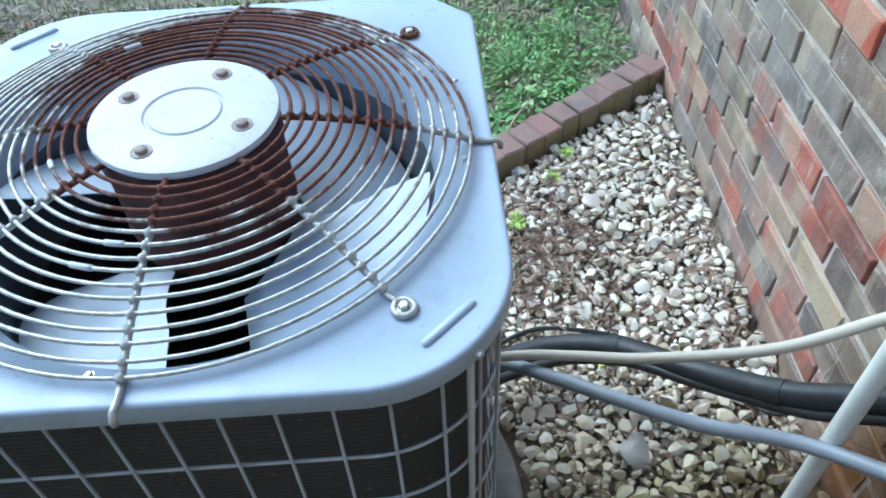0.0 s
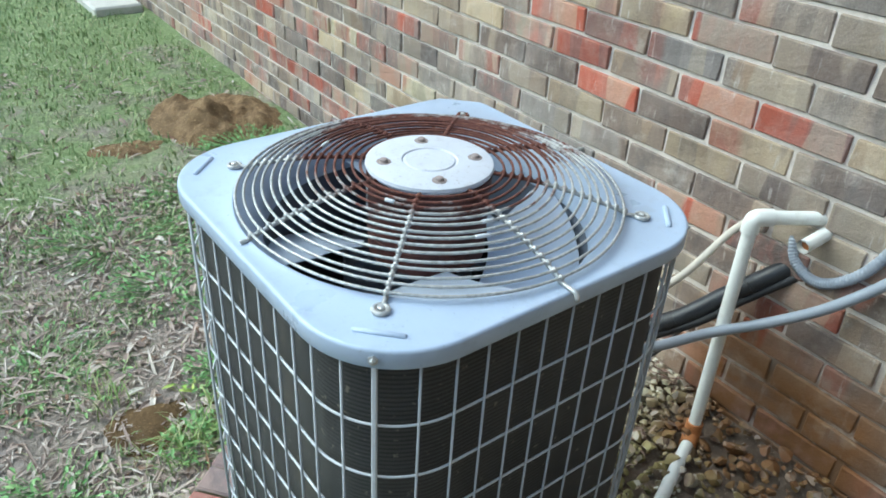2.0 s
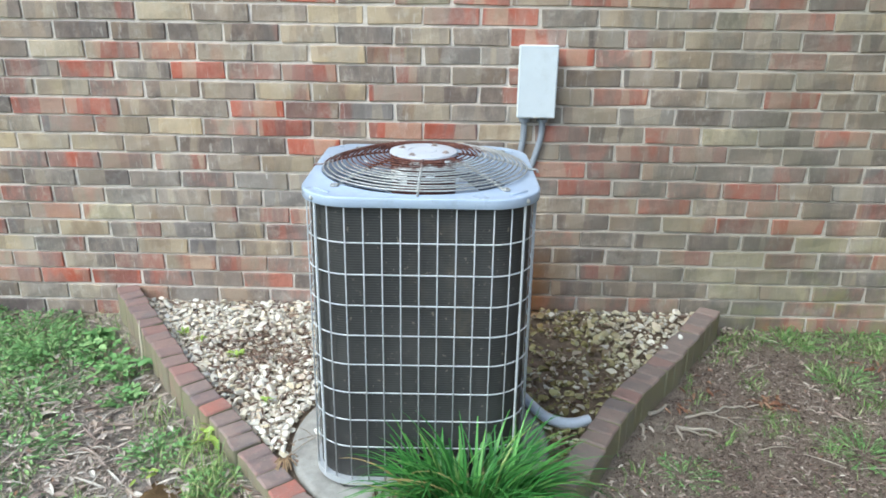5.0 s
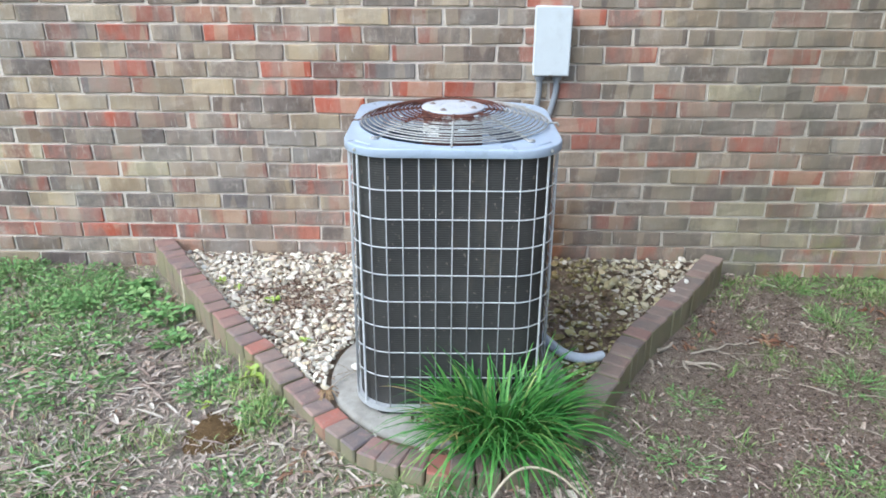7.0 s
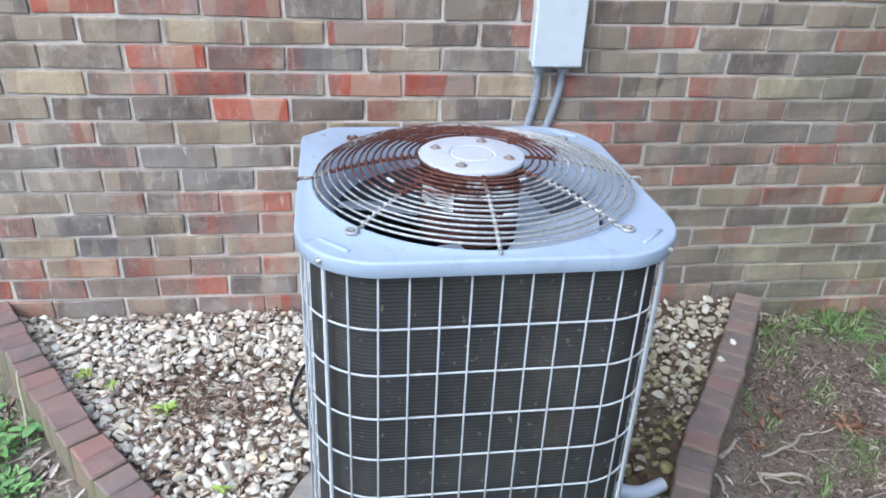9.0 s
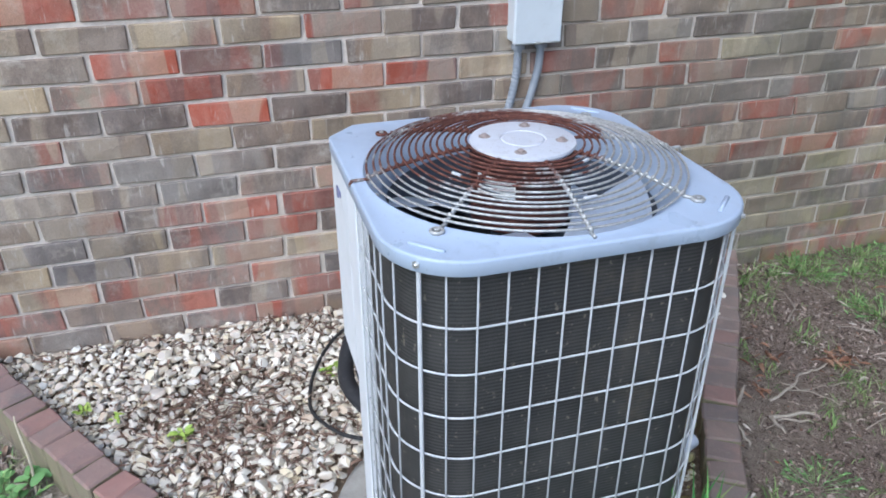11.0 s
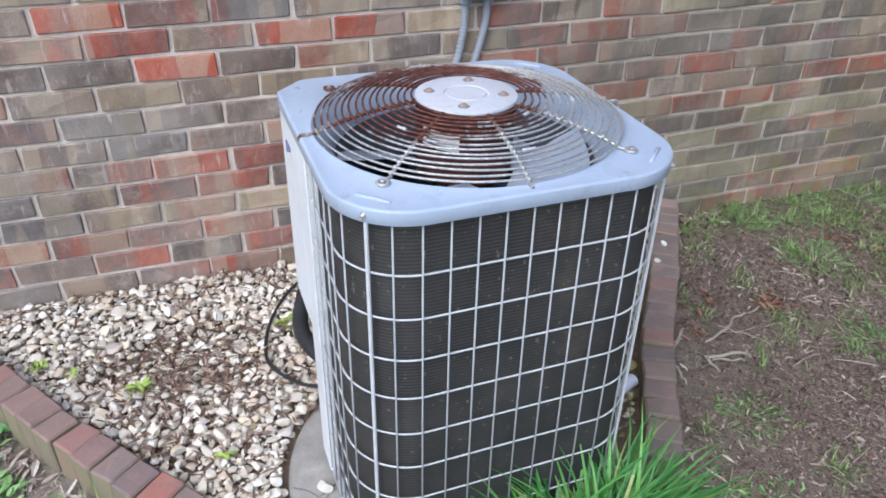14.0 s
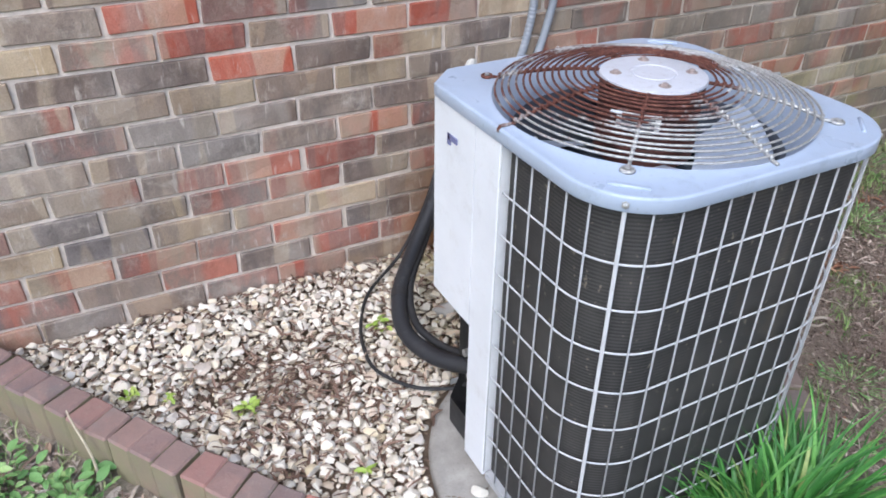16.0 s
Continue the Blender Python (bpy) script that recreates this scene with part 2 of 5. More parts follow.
def wire_mat():
    """Guard wire: zinc outside, rusted towards the motor and on the back half."""
    n = Nodes("rusty_guard_wire")
    x = n.math("SUBTRACT", n.axis(0), -0.899)
    y = n.math("SUBTRACT", n.axis(1), 0.035)
    r = n.math("SQRT", n.math("ADD", n.math("MULTIPLY", x, x), n.math("MULTIPLY", y, y)))
    worn = n.math("ADD", n.span(r, 0.24, 0.12, -0.22, 0.3), n.math("MULTIPLY", n.math("ADD", x, n.math("MULTIPLY", y, 1.15)), 0.9))
    f = n.span(n.math("ADD", n.noise(24.0, 5.0, 0.7), worn), 0.46, 0.62)
    zinc = n.ramp(n.noise(140.0, 3.0), [(0.3, (0.33, 0.325, 0.31)), (0.7, (0.60, 0.595, 0.58))])
    rust = n.ramp(n.noise(80.0, 4.0, 0.7), [(0.3, (0.050, 0.018, 0.013)), (0.55, (0.130, 0.045, 0.031)), (0.82, (0.28, 0.135, 0.088))])
    n.bump(n.noise(300.0, 3.0), 0.4, 0.001)
    return n.done(n.mix(f, zinc, rust), n.span(f, 0, 1, 0.45, 0.9), n.span(f, 0, 1, 0.4, 0.0))


def rust_mat():
    n = Nodes("rusted_motor_shell")
    col = n.ramp(n.noise(28.0, 6.0, 0.7), [(0.3, (0.036, 0.013, 0.011)), (0.55, (0.092, 0.029, 0.021)), (0.82, (0.18, 0.064, 0.040))])
    n.bump(n.noise(220.0, 4.0), 0.5, 0.001)
    return n.done(col, 0.75)


def fin_mat():
    """Condenser fins: fine level ribs, dust and lint."""
    n = Nodes("coil_fins")
    w = n.tree.nodes.new("ShaderNodeTexWave")
    w.bands_direction = "Z"
    w.inputs["Scale"].default_value = 3.14159 * 2 / 0.0064 / 20.0
    w.inputs["Distortion"].default_value = 1.6
    w.inputs["Detail Scale"].default_value = 60.0
    n.link(n.pos, w.inputs["Vector"])
    rib = w.outputs["Fac"]
    col = n.ramp(rib, [(0.2, (0.022, 0.0215, 0.0215)), (0.9, (0.052, 0.0505, 0.0495))])
    dust = n.span(n.noise(6.0, 5.0, 0.65), 0.45, 0.75, 0.0, 0.55)
    col = n.mix(dust, col, (0.084, 0.080, 0.074))
    col = n.mix(n.math("MULTIPLY", n.span(n.noise(4.5, 4.0, 0.6, (1, 1, 0.5)), 0.60, 0.72), n.span(n.noise(40.0, 3.0), 0.4, 0.6, 0.05, 0.4)), col, (0.13, 0.105, 0.07))
    col = n.mix(n.span(n.noise(95.0, 2.0, 0.5), 0.67, 0.74, 0.0, 0.6), col, (0.24, 0.21, 0.16))
    n.bump(rib, 0.35, 0.0012)
    return n.done(col, 0.65)


M_MORTAR = mortar_mat()
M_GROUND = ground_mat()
M_BEDSOIL = soil_mat("bed_soil", (0.12, 0.088, 0.064), (0.32, 0.24, 0.175))
M_MOUND = soil_mat("dug_clay", (0.10, 0.057, 0.028), (0.42, 0.285, 0.155), 1.0)
M_SPOT = soil_mat("damp_brown_earth", (0.115, 0.070, 0.034), (0.24, 0.155, 0.075), 1.0)
M_PAD = concrete_mat("pad_concrete", (0.25, 0.237, 0.215), (0.46, 0.44, 0.41))
M_WALK = concrete_mat("walk_concrete", (0.48, 0.46, 0.42), (0.62, 0.60, 0.55))
M_GRAVEL = gravel_mat()
M_LITTER = leaf_mat("dry_leaf_litter", [(0.0, (0.17, 0.125, 0.10)), (0.22, (0.36, 0.275, 0.23)), (0.42, (0.58, 0.485, 0.415)), (0.6, (0.46, 0.36, 0.305)), (0.75, (0.58, 0.50, 0.425)), (0.88, (0.68, 0.62, 0.54)), (1.0, (0.30, 0.165, 0.095))])
M_BROWNLEAF = leaf_mat("brown_leaf", [(0.0, (0.085, 0.052, 0.038)), (0.4, (0.18, 0.115, 0.085)), (0.8, (0.30, 0.205, 0.155)), (1.0, (0.40, 0.30, 0.22))])
M_RUSTLEAF = leaf_mat("rust_red_leaf", [(0.0, (0.13, 0.058, 0.034)), (0.5, (0.235, 0.118, 0.073)), (1.0, (0.37, 0.235, 0.155))])
M_SHRED = leaf_mat("brown_leaf_shred", [(0.0, (0.12, 0.075, 0.055)), (0.5, (0.22, 0.135, 0.10)), (0.8, (0.34, 0.235, 0.18)), (1.0, (0.44, 0.35, 0.27))])
M_BARK = leaf_mat("shredded_bark", [(0.0, (0.055, 0.038, 0.030)), (0.28, (0.13, 0.090, 0.073)), (0.55, (0.235, 0.175, 0.146)), (0.82, (0.32, 0.25, 0.21)), (0.95, (0.43, 0.365, 0.305)), (1.0, (0.29, 0.13, 0.075))])
M_GRASS = leaf_mat("lawn_blades", [(0.0, (0.15, 0.23, 0.082)), (0.4, (0.25, 0.345, 0.13)), (0.68, (0.36, 0.44, 0.19)), (0.85, (0.50, 0.51, 0.28)), (1.0, (0.62, 0.56, 0.40))], 0.6)
M_GRASSDULL = leaf_mat("dull_grass_blades", [(0.0, (0.10, 0.170, 0.05)), (0.5, (0.19, 0.295, 0.085)), (0.8, (0.30, 0.385, 0.15)), (1.0, (0.44, 0.42, 0.26))], 0.6)
M_GRASSPALE = leaf_mat("pale_grass_blades", [(0.0, (0.20, 0.32, 0.09)), (0.6, (0.34, 0.44, 0.15)), (1.0, (0.52, 0.52, 0.26))], 0.55)
M_WEED = leaf_mat("weed_leaf", [(0.0, (0.13, 0.27, 0.085)), (0.6, (0.22, 0.40, 0.135)), (1.0, (0.36, 0.50, 0.20))], 0.55)
M_LIME = leaf_mat("lime_weed_leaf", [(0.0, (0.28, 0.42, 0.07)), (1.0, (0.48, 0.56, 0.14))], 0.5)
M_BLADE = leaf_mat("liriope_blade", [(0.0, (0.042, 0.155, 0.032)), (0.5, (0.080, 0.255, 0.052)), (0.88, (0.155, 0.37, 0.085)), (0.97, (0.30, 0.38, 0.12)), (1.0, (0.50, 0.36, 0.16))], 0.38)
M_DRYTUFT = leaf_mat("brown_dry_grass", [(0.0, (0.30, 0.185, 0.10)), (1.0, (0.48, 0.34, 0.20))], 0.8)
M_STRAW = leaf_mat("dry_stalk", [(0.0, (0.40, 0.34, 0.24)), (1.0, (0.58, 0.51, 0.38))], 0.75)
M_LID = paint_mat("blue_grey_enamel", (0.41, 0.482, 0.605), 0.34, (0.25, 0.28, 0.325), 0.48)
M_PANEL = paint_mat("white_grey_enamel", (0.74, 0.765, 0.81), 0.45, (0.42, 0.40, 0.37), 0.25)
M_CAGE = paint_mat("grey_vinyl_wire", (0.56, 0.575, 0.60), 0.5, (0.30, 0.28, 0.24), 0.35, scale=20.0)
M_CAGEDULL = paint_mat("dull_grey_vinyl_wire", (0.40, 0.41, 0.43), 0.55, (0.26, 0.24, 0.21), 0.4, scale=20.0)
M_HUB = paint_mat("white_hub_enamel", (0.56, 0.57, 0.62), 0.45, (0.30, 0.24, 0.21), 0.6, scale=22.0)
M_BLADEMETAL = paint_mat("aluminium_fan_blade", (0.54, 0.60, 0.70), 0.38, (0.42, 0.44, 0.48), 0.3, 0.4)
# throat of the lid's own sheet, darkened in the colour for its shade
M_SHROUD = paint_mat("dark_throat_grey", (0.085, 0.098, 0.125), 0.5, (0.12, 0.11, 0.10), 0.4)
M_BOX = paint_mat("pale_grey_box_enamel", (0.62, 0.66, 0.70), 0.4, (0.38, 0.38, 0.37), 0.22)
M_PVC = paint_mat("white_pvc", (0.74, 0.74, 0.70), 0.35, (0.42, 0.36, 0.26), 0.35, scale=12.0)
M_PVCGREY = paint_mat("blue_grey_pvc", (0.56, 0.60, 0.68), 0.35, (0.3, 0.28, 0.24), 0.3, scale=12.0)
M_CONDUIT = paint_mat("grey_conduit", (0.29, 0.315, 0.36), 0.4, (0.22, 0.21, 0.20), 0.35, scale=14.0)
M_BEIGE = paint_mat("beige_cable_jacket", (0.52, 0.47, 0.40), 0.5, (0.33, 0.29, 0.23), 0.3, scale=14.0)
M_FOAM = paint_mat("black_foam_sleeve", (0.022, 0.023, 0.027), 0.42, (0.12, 0.12, 0.12), 0.35, scale=14.0)
M_BLACK = paint_mat("black_rubber", (0.022, 0.022, 0.024), 0.5, (0.09, 0.08, 0.07), 0.3, scale=14.0)
M_RUSTFIT = paint_mat("rusty_coupling", (0.40, 0.16, 0.05), 0.7, (0.16, 0.06, 0.03), 0.6, scale=30.0)
M_SCREW = paint_mat("zinc_screw", (0.55, 0.55, 0.54), 0.35, (0.3, 0.2, 0.14), 0.4, 0.7, scale=60.0)
M_LABEL = paint_mat("white_paper_label", (0.84, 0.83, 0.80), 0.6, (0.36, 0.28, 0.22), 0.4, scale=40.0)
M_BAR = paint_mat("grey_print", (0.13, 0.13, 0.15), 0.6)
M_BADGE = paint_mat("purple_badge", (0.17, 0.18, 0.34), 0.45)
M_STONE = paint_mat("pale_stone", (0.72, 0.69, 0.62), 0.6, (0.45, 0.40, 0.33), 0.3, scale=30.0)
M_GREYSTONE = paint_mat("grey_stone", (0.30, 0.29, 0.275), 0.8, (0.2, 0.18, 0.15), 0.3, scale=20.0)
M_TWIG = leaf_mat("grey_twig", [(0.0, (0.29, 0.24, 0.195)), (1.0, (0.48, 0.42, 0.35))], 0.85)
M_HUBBOLT = paint_mat("rusty_pale_bolt", (0.31, 0.255, 0.235), 0.55, (0.14, 0.06, 0.04), 0.8, scale=70.0)
# dark brown that stands in for the unlit hole round the refrigerant line
M_COLLAR = soil_mat("dark_hole_brown", (0.05, 0.032, 0.02), (0.12, 0.08, 0.05), 0.6)
M_WIRE = wire_mat()
M_RUST = rust_mat()
M_FIN = fin_mat()


def edging_mat(name, red=False):
    n = Nodes(name)
    c = n.chance()
    col = n.ramp(c, [(0.0, (0.29, 0.20, 0.18)), (0.16, (0.235, 0.20, 0.185)), (0.30, (0.335, 0.185, 0.165)), (0.46, (0.295, 0.245, 0.215)), (0.6, (0.155, 0.138, 0.150)), (0.74, (0.25, 0.195, 0.18)), (0.88, (0.36, 0.265, 0.235)), (1.0, (0.31, 0.185, 0.165))])
    col = n.mix(n.span(n.noise(7.0, 2.0, 0.5, None, n.math("MULTIPLY", c, 50.0)), 0.50, 0.56, 0.0, 0.7), col, (0.20, 0.165, 0.165))
    if red:
        col = (0.42, 0.165, 0.13)
    col = n.mix(n.span(n.noise(14.0, 4.0, 0.65), 0.45, 0.65, 0.0, 0.45), col, (0.205, 0.165, 0.145))
    col = n.mix(n.span(n.noise(24.0, 5.0, 0.7), 0.50, 0.72, 0.0, 0.5), col, (0.41, 0.255, 0.22))
    col = n.mix(n.span(n.noise(70.0, 4.0, 0.7), 0.58, 0.72, 0.0, 0.5), col, (0.36, 0.32, 0.27))
    col = n.mix(n.span(n.noise(260.0, 3.0, 0.7), 0.55, 0.75, 0.0, 0.25), col, (0.42, 0.37, 0.32))
    # south run greyer brown: duller brick, with its shade put into the colour
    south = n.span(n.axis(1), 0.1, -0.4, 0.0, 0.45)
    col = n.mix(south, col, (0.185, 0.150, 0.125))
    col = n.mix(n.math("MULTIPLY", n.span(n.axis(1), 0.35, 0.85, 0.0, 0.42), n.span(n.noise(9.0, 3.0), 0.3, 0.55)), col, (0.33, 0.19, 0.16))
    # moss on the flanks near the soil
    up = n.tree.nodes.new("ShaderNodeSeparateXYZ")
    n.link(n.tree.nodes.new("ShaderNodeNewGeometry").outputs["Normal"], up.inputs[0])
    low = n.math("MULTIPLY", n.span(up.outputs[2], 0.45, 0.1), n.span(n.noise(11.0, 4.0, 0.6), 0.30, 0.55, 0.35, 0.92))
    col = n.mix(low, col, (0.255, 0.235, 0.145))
    n.bump(n.math("ADD", n.noise(190.0, 4.0, 0.7), n.noise(45.0, 3.0)), 0.6, 0.003)
    return n.done(col, 0.92, spec=0.3)


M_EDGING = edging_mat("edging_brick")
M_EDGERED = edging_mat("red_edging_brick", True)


# ---- mesh helpers ----
class Geo:
    """Vertices and faces of one mesh, with a material slot for each face."""

    def __init__(self):
        self.v, self.f, self.m = [], [], []

    def add(self, verts, faces, slot=0):
        k = len(self.v)
        self.v += [tuple(p) for p in verts]
        self.f += [tuple(i + k for i in q) for q in faces]
        self.m += [slot] * len(faces)

    def mesh(self, name, mats, smooth=False, angle=None):
        me = bpy.data.meshes.new(name)
        me.from_pydata(self.v, [], self.f)
        for mt in mats if isinstance(mats, (list, tuple)) else [mats]:
            me.materials.append(mt)
        me.polygons.foreach_set("material_index", self.m)
        if smooth:
            me.polygons.foreach_set("use_smooth", [True] * len(self.f))
            if angle:
                me.set_sharp_from_angle(angle=radians(angle))
        me.update()
        return me


def thing(name, loc, label, category, group="", kind=""):
    """An empty at a thing's base, to carry its parts."""
    ob = new(name)
    ob.empty_display_size = 0.05
    ob.location = loc
    return tagged(ob, label, category, group, kind)


def under(ob, parent):
    """Parents ob, keeping it where it is; things stand unturned, their parts' meshes are in world metres."""
    ob.parent = parent
    if parent.parent is None:
        ob.matrix_parent_inverse = parent.matrix_basis.inverted()
    return ob


def part(name, me, parent, label="", loc=None):
    ob = under(new(name, me), parent)
    if loc is not None:
        ob.matrix_basis = loc
    return tagged(ob, label)


def solid(name, me, label, category, group="", kind="", loc=None):
    ob = new(name, me)
    if loc is not None:
        ob.matrix_basis = loc
    return tagged(ob, label, category, group, kind)


def chamfer_box(g, lo, hi, b=0.003, slot=0, jitter=0.0, rnd=None):
    """A box with all its edges bevelled."""
    (x0, y0, z0), (x1, y1, z1) = lo, hi
    vs, idx = [], {}
    for sx in (0, 1):
        for sy in (0, 1):
            for sz in (0, 1):
                c = [(x0, x1)[sx], (y0, y1)[sy], (z0, z1)[sz]]
                d = [b, -b]
                j = [(rnd.uniform(-jitter, jitter) if rnd else 0.0) for _ in range(3)]
                for ax in range(3):
                    p = [c[i] + j[i] + (0 if i == ax else d[(sx, sy, sz)[i]]) for i in range(3)]
                    idx[sx, sy, sz, ax] = len(vs)
                    vs.append(p)
    fs = []
    for ax in range(3):
        a, c = [i for i in range(3) if i != ax]
        for s in (0, 1):
            q = []
            for u, w in ((0, 0), (1, 0), (1, 1), (0, 1)):
                k = [0, 0, 0]
                k[ax], k[a], k[c] = s, u, w
                q.append(idx[(*k, ax)])
            if (s == 1) == (ax == 1):
                q.reverse()
            fs.append(q)
        for u in (0, 1):
            for w in (0, 1):
                k0, k1 = [0, 0, 0], [0, 0, 0]
                k0[a] = k1[a] = u
                k0[c] = k1[c] = w
                k1[ax] = 1
                q = [idx[(*k0, a)], idx[(*k1, a)], idx[(*k1, c)], idx[(*k0, c)]]
                if (u == w) != (ax == 1):
                    q.reverse()
                fs.append(q)
    for sx in (0, 1):
        for sy in (0, 1):
            for sz in (0, 1):
                q = [idx[sx, sy, sz, i] for i in range(3)]
                if (sx + sy + sz) % 2 == 0:
                    q.reverse()
                fs.append(q)
    g.add(vs, fs, slot)


def spline(pts, n):
    """A smooth line of n points through pts (Catmull-Rom)."""
    p = [Vector(q) for q in pts]
    p = [2 * p[0] - p[1]] + p + [2 * p[-1] - p[-2]]
    out, segs = [], len(p) - 3
    for i in range(n):
        u = i / (n - 1) * segs
        k = min(int(u), segs - 1)
        t = u - k
        a, b, c, d = p[k:k + 4]
        out.append(0.5 * ((2 * b) + (c - a) * t + (2 * a - 5 * b + 4 * c - d) * t * t + (3 * b - a - 3 * c + d) * t ** 3))
    return out


def tube(g, line, radius, sides=8, slot=0, closed=False, caps=True):
    """A tube round a line; radius: a number, or a function of the place along it from 0 to 1."""
    n = len(line)
    vs, fs, up = [], [], None
    for i, p in enumerate(line):
        a = line[i - 1] if (i or closed) else line[0]
        b = line[(i + 1) % n] if (i < n - 1 or closed) else line[-1]
        t = (b - a).normalized()
        if up is None:
            up = t.orthogonal().normalized()
        up = (up - t * up.dot(t)).normalized()
        w = t.cross(up)
        r = radius(i / max(1, n - 1)) if callable(radius) else radius
        for k in range(sides):
            q = 2 * math.pi * k / sides
            vs.append(p + (up * math.cos(q) + w * math.sin(q)) * r)
    for i in range(n if closed else n - 1):
        for k in range(sides):
            a, b = i * sides + k, i * sides + (k + 1) % sides
            c, d = ((i + 1) % n) * sides + (k + 1) % sides, ((i + 1) % n) * sides + k
            fs.append((a, b, c, d))
    if caps and not closed:
        fs.append(tuple(reversed(range(sides))))
        fs.append(tuple((n - 1) * sides + k for k in range(sides)))
    g.add(vs, fs, slot)


def lathe(g, profile, sides=48, centre=(0, 0), slot=0, close_top=False, close_bottom=False):
    """A turned form: profile of (radius, z) from first to last."""
    vs, fs, n = [], [], len(profile)
    for r, z in profile:
        for k in range(sides):
            q = 2 * math.pi * k / sides
            vs.append((centre[0] + r * math.cos(q), centre[1] + r * math.sin(q), z))
    for i in range(n - 1):
        for k in range(sides):
            a, b = i * sides + k, i * sides + (k + 1) % sides
            fs.append((a, b, b + sides, a + sides))
    if close_top:
        fs.append(tuple((n - 1) * sides + k for k in range(sides)))
    if close_bottom:
        fs.append(tuple(reversed(range(sides))))
    g.add(vs, fs, slot)


def pebble_shapes(count, seed, cuts=1, low=0.42, chips=8, bite=0.92):
    """Unit pebbles: rounded, dented stones as (verts, faces)."""
    rnd, out = random.Random(seed), []
    for _ in range(count):
        bm = bmesh.new()
        bmesh.ops.create_icosphere(bm, subdivisions=cuts + 1, radius=1.0)
        ax = [Vector((rnd.uniform(-1, 1), rnd.uniform(-1, 1), rnd.uniform(-1, 1))).normalized() for _ in range(chips)]
        at = [rnd.uniform(low, 0.88) for _ in ax]
        for v in bm.verts:
            for a, d in zip(ax, at):
                over = v.co.dot(a) - d
                if over > 0:
                    v.co -= a * over * bite
        s = (1.0, rnd.uniform(0.6, 0.95), rnd.uniform(0.45, 0.75))
        verts = [(v.co.x * s[0], v.co.y * s[1], v.co.z * s[2]) for v in bm.verts]
        faces = [tuple(v.index for v in f.verts) for f in bm.faces]
        bm.free()
        out.append((verts, faces))
    return out


def stamp(g, shape, m, slot=0):
    g.add([m @ Vector(p) for p in shape[0]], shape[1], slot)


def inside(x, y, poly):
    hit, n = False, len(poly)
    for i in range(n):
        (x0, y0), (x1, y1) = poly[i], poly[i - 1]
        if (y0 > y) != (y1 > y) and x < (x1 - x0) * (y - y0) / (y1 - y0) + x0:
            hit = not hit
    return hit


def off_line(x, y, line):
    """The distance of a place from a line on the plan."""
    best = 9.0
    for a, b in zip(line, line[1:]):
        ab, ap = b - a, Vector((x - a.x, y - a.y))
        t = max(0.0, min(1.0, ap.dot(ab) / ab.length_squared))
        best = min(best, (ap - ab * t).length)
    return best


# ---- plan ----
B = 0.206                       # brick length with joint
C = B / 3                       # brick course
WALL = Matrix.Translation((-0.015, 0.6, 0.006)) @ Matrix.Rotation(radians(-1.13), 4, "Z")   # the wall's own frame: its face is x = 0, y runs north
LAWN = -0.062                   # lawn level; the lowest full course starts at 0
UX, UY = -0.897, 0.032          # middle of the condenser
EDGE = spline([(-0.045, 1.240, 0), (-0.207, 1.130, 0), (-0.43, 0.977, 0), (-0.655, 0.811, 0), (-0.829, 0.665, 0), (-0.982, 0.532, 0), (-1.115, 0.425, 0), (-1.215, 0.345, 0), (-1.30, 0.25, 0), (-1.358, 0.13, 0),
               (-1.382, -0.01, 0), (-1.358, -0.14, 0), (-1.28, -0.25, 0), (-1.12, -0.378, 0), (-0.90, -0.512, 0), (-0.75, -0.605, 0), (-0.50, -0.795, 0), (-0.30, -0.935, 0), (-0.095, -1.077, 0)], 500)
EDGE2 = [Vector((p.x, p.y)) for p in EDGE[::14]] + [Vector((EDGE[-1].x, EDGE[-1].y))]
BED = [(p.x, p.y) for p in EDGE2] + [(0.0, -1.1), (0.0, 1.21)]


def wall_x(y):
    """Where the face of the house wall stands at y."""
    return -0.015 + 0.0197 * (y - 0.6)


def lawn_z(x, y):
    rise = 0.0
    if -1.7 < x < 0.1 and -1.5 < y < 1.5:   # soil banked against the edging
        d = off_line(x, y, EDGE2) / 0.15
        rise = (0.016 if y < -0.3 else 0.014) * math.exp(-d * d)
    near = 1.0 if -4 < x < 0.3 and -4 < y < 8 else 0.3
    return LAWN + rise + near * (0.012 * noise.noise((x * 1.7, y * 1.7, 0)) + 0.008 * noise.noise((x * 6, y * 6, 3)) + 0.004 * noise.noise((x * 22, y * 22, 7)))


# ---- ground ----
def axis_values(lo, a, b, hi, step):
    mid = [a + i * step for i in range(int((b - a) / step) + 1)]
    left, right, d, x = [], [], step, a
    while x > lo:
        d *= 1.35
        x -= d
        left.append(x)
    d, x = step, mid[-1]
    while x < hi:
        d *= 1.35
        x += d
        right.append(x)
    return left[::-1] + mid + right


g = Geo()
xs, ys = axis_values(-400, -3.4, 0.2, 400, 0.04), axis_values(-400, -3.0, 6.0, 400, 0.05)
g.v = [(x, y, lawn_z(x, y)) for y in ys for x in xs]
w = len(xs)
g.f = [(j * w + i, j * w + i + 1, (j + 1) * w + i + 1, (j + 1) * w + i) for j in range(len(ys) - 1) for i in range(w - 1)]
g.m = [0] * len(g.f)
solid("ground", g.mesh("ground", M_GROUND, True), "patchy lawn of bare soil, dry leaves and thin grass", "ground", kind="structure")

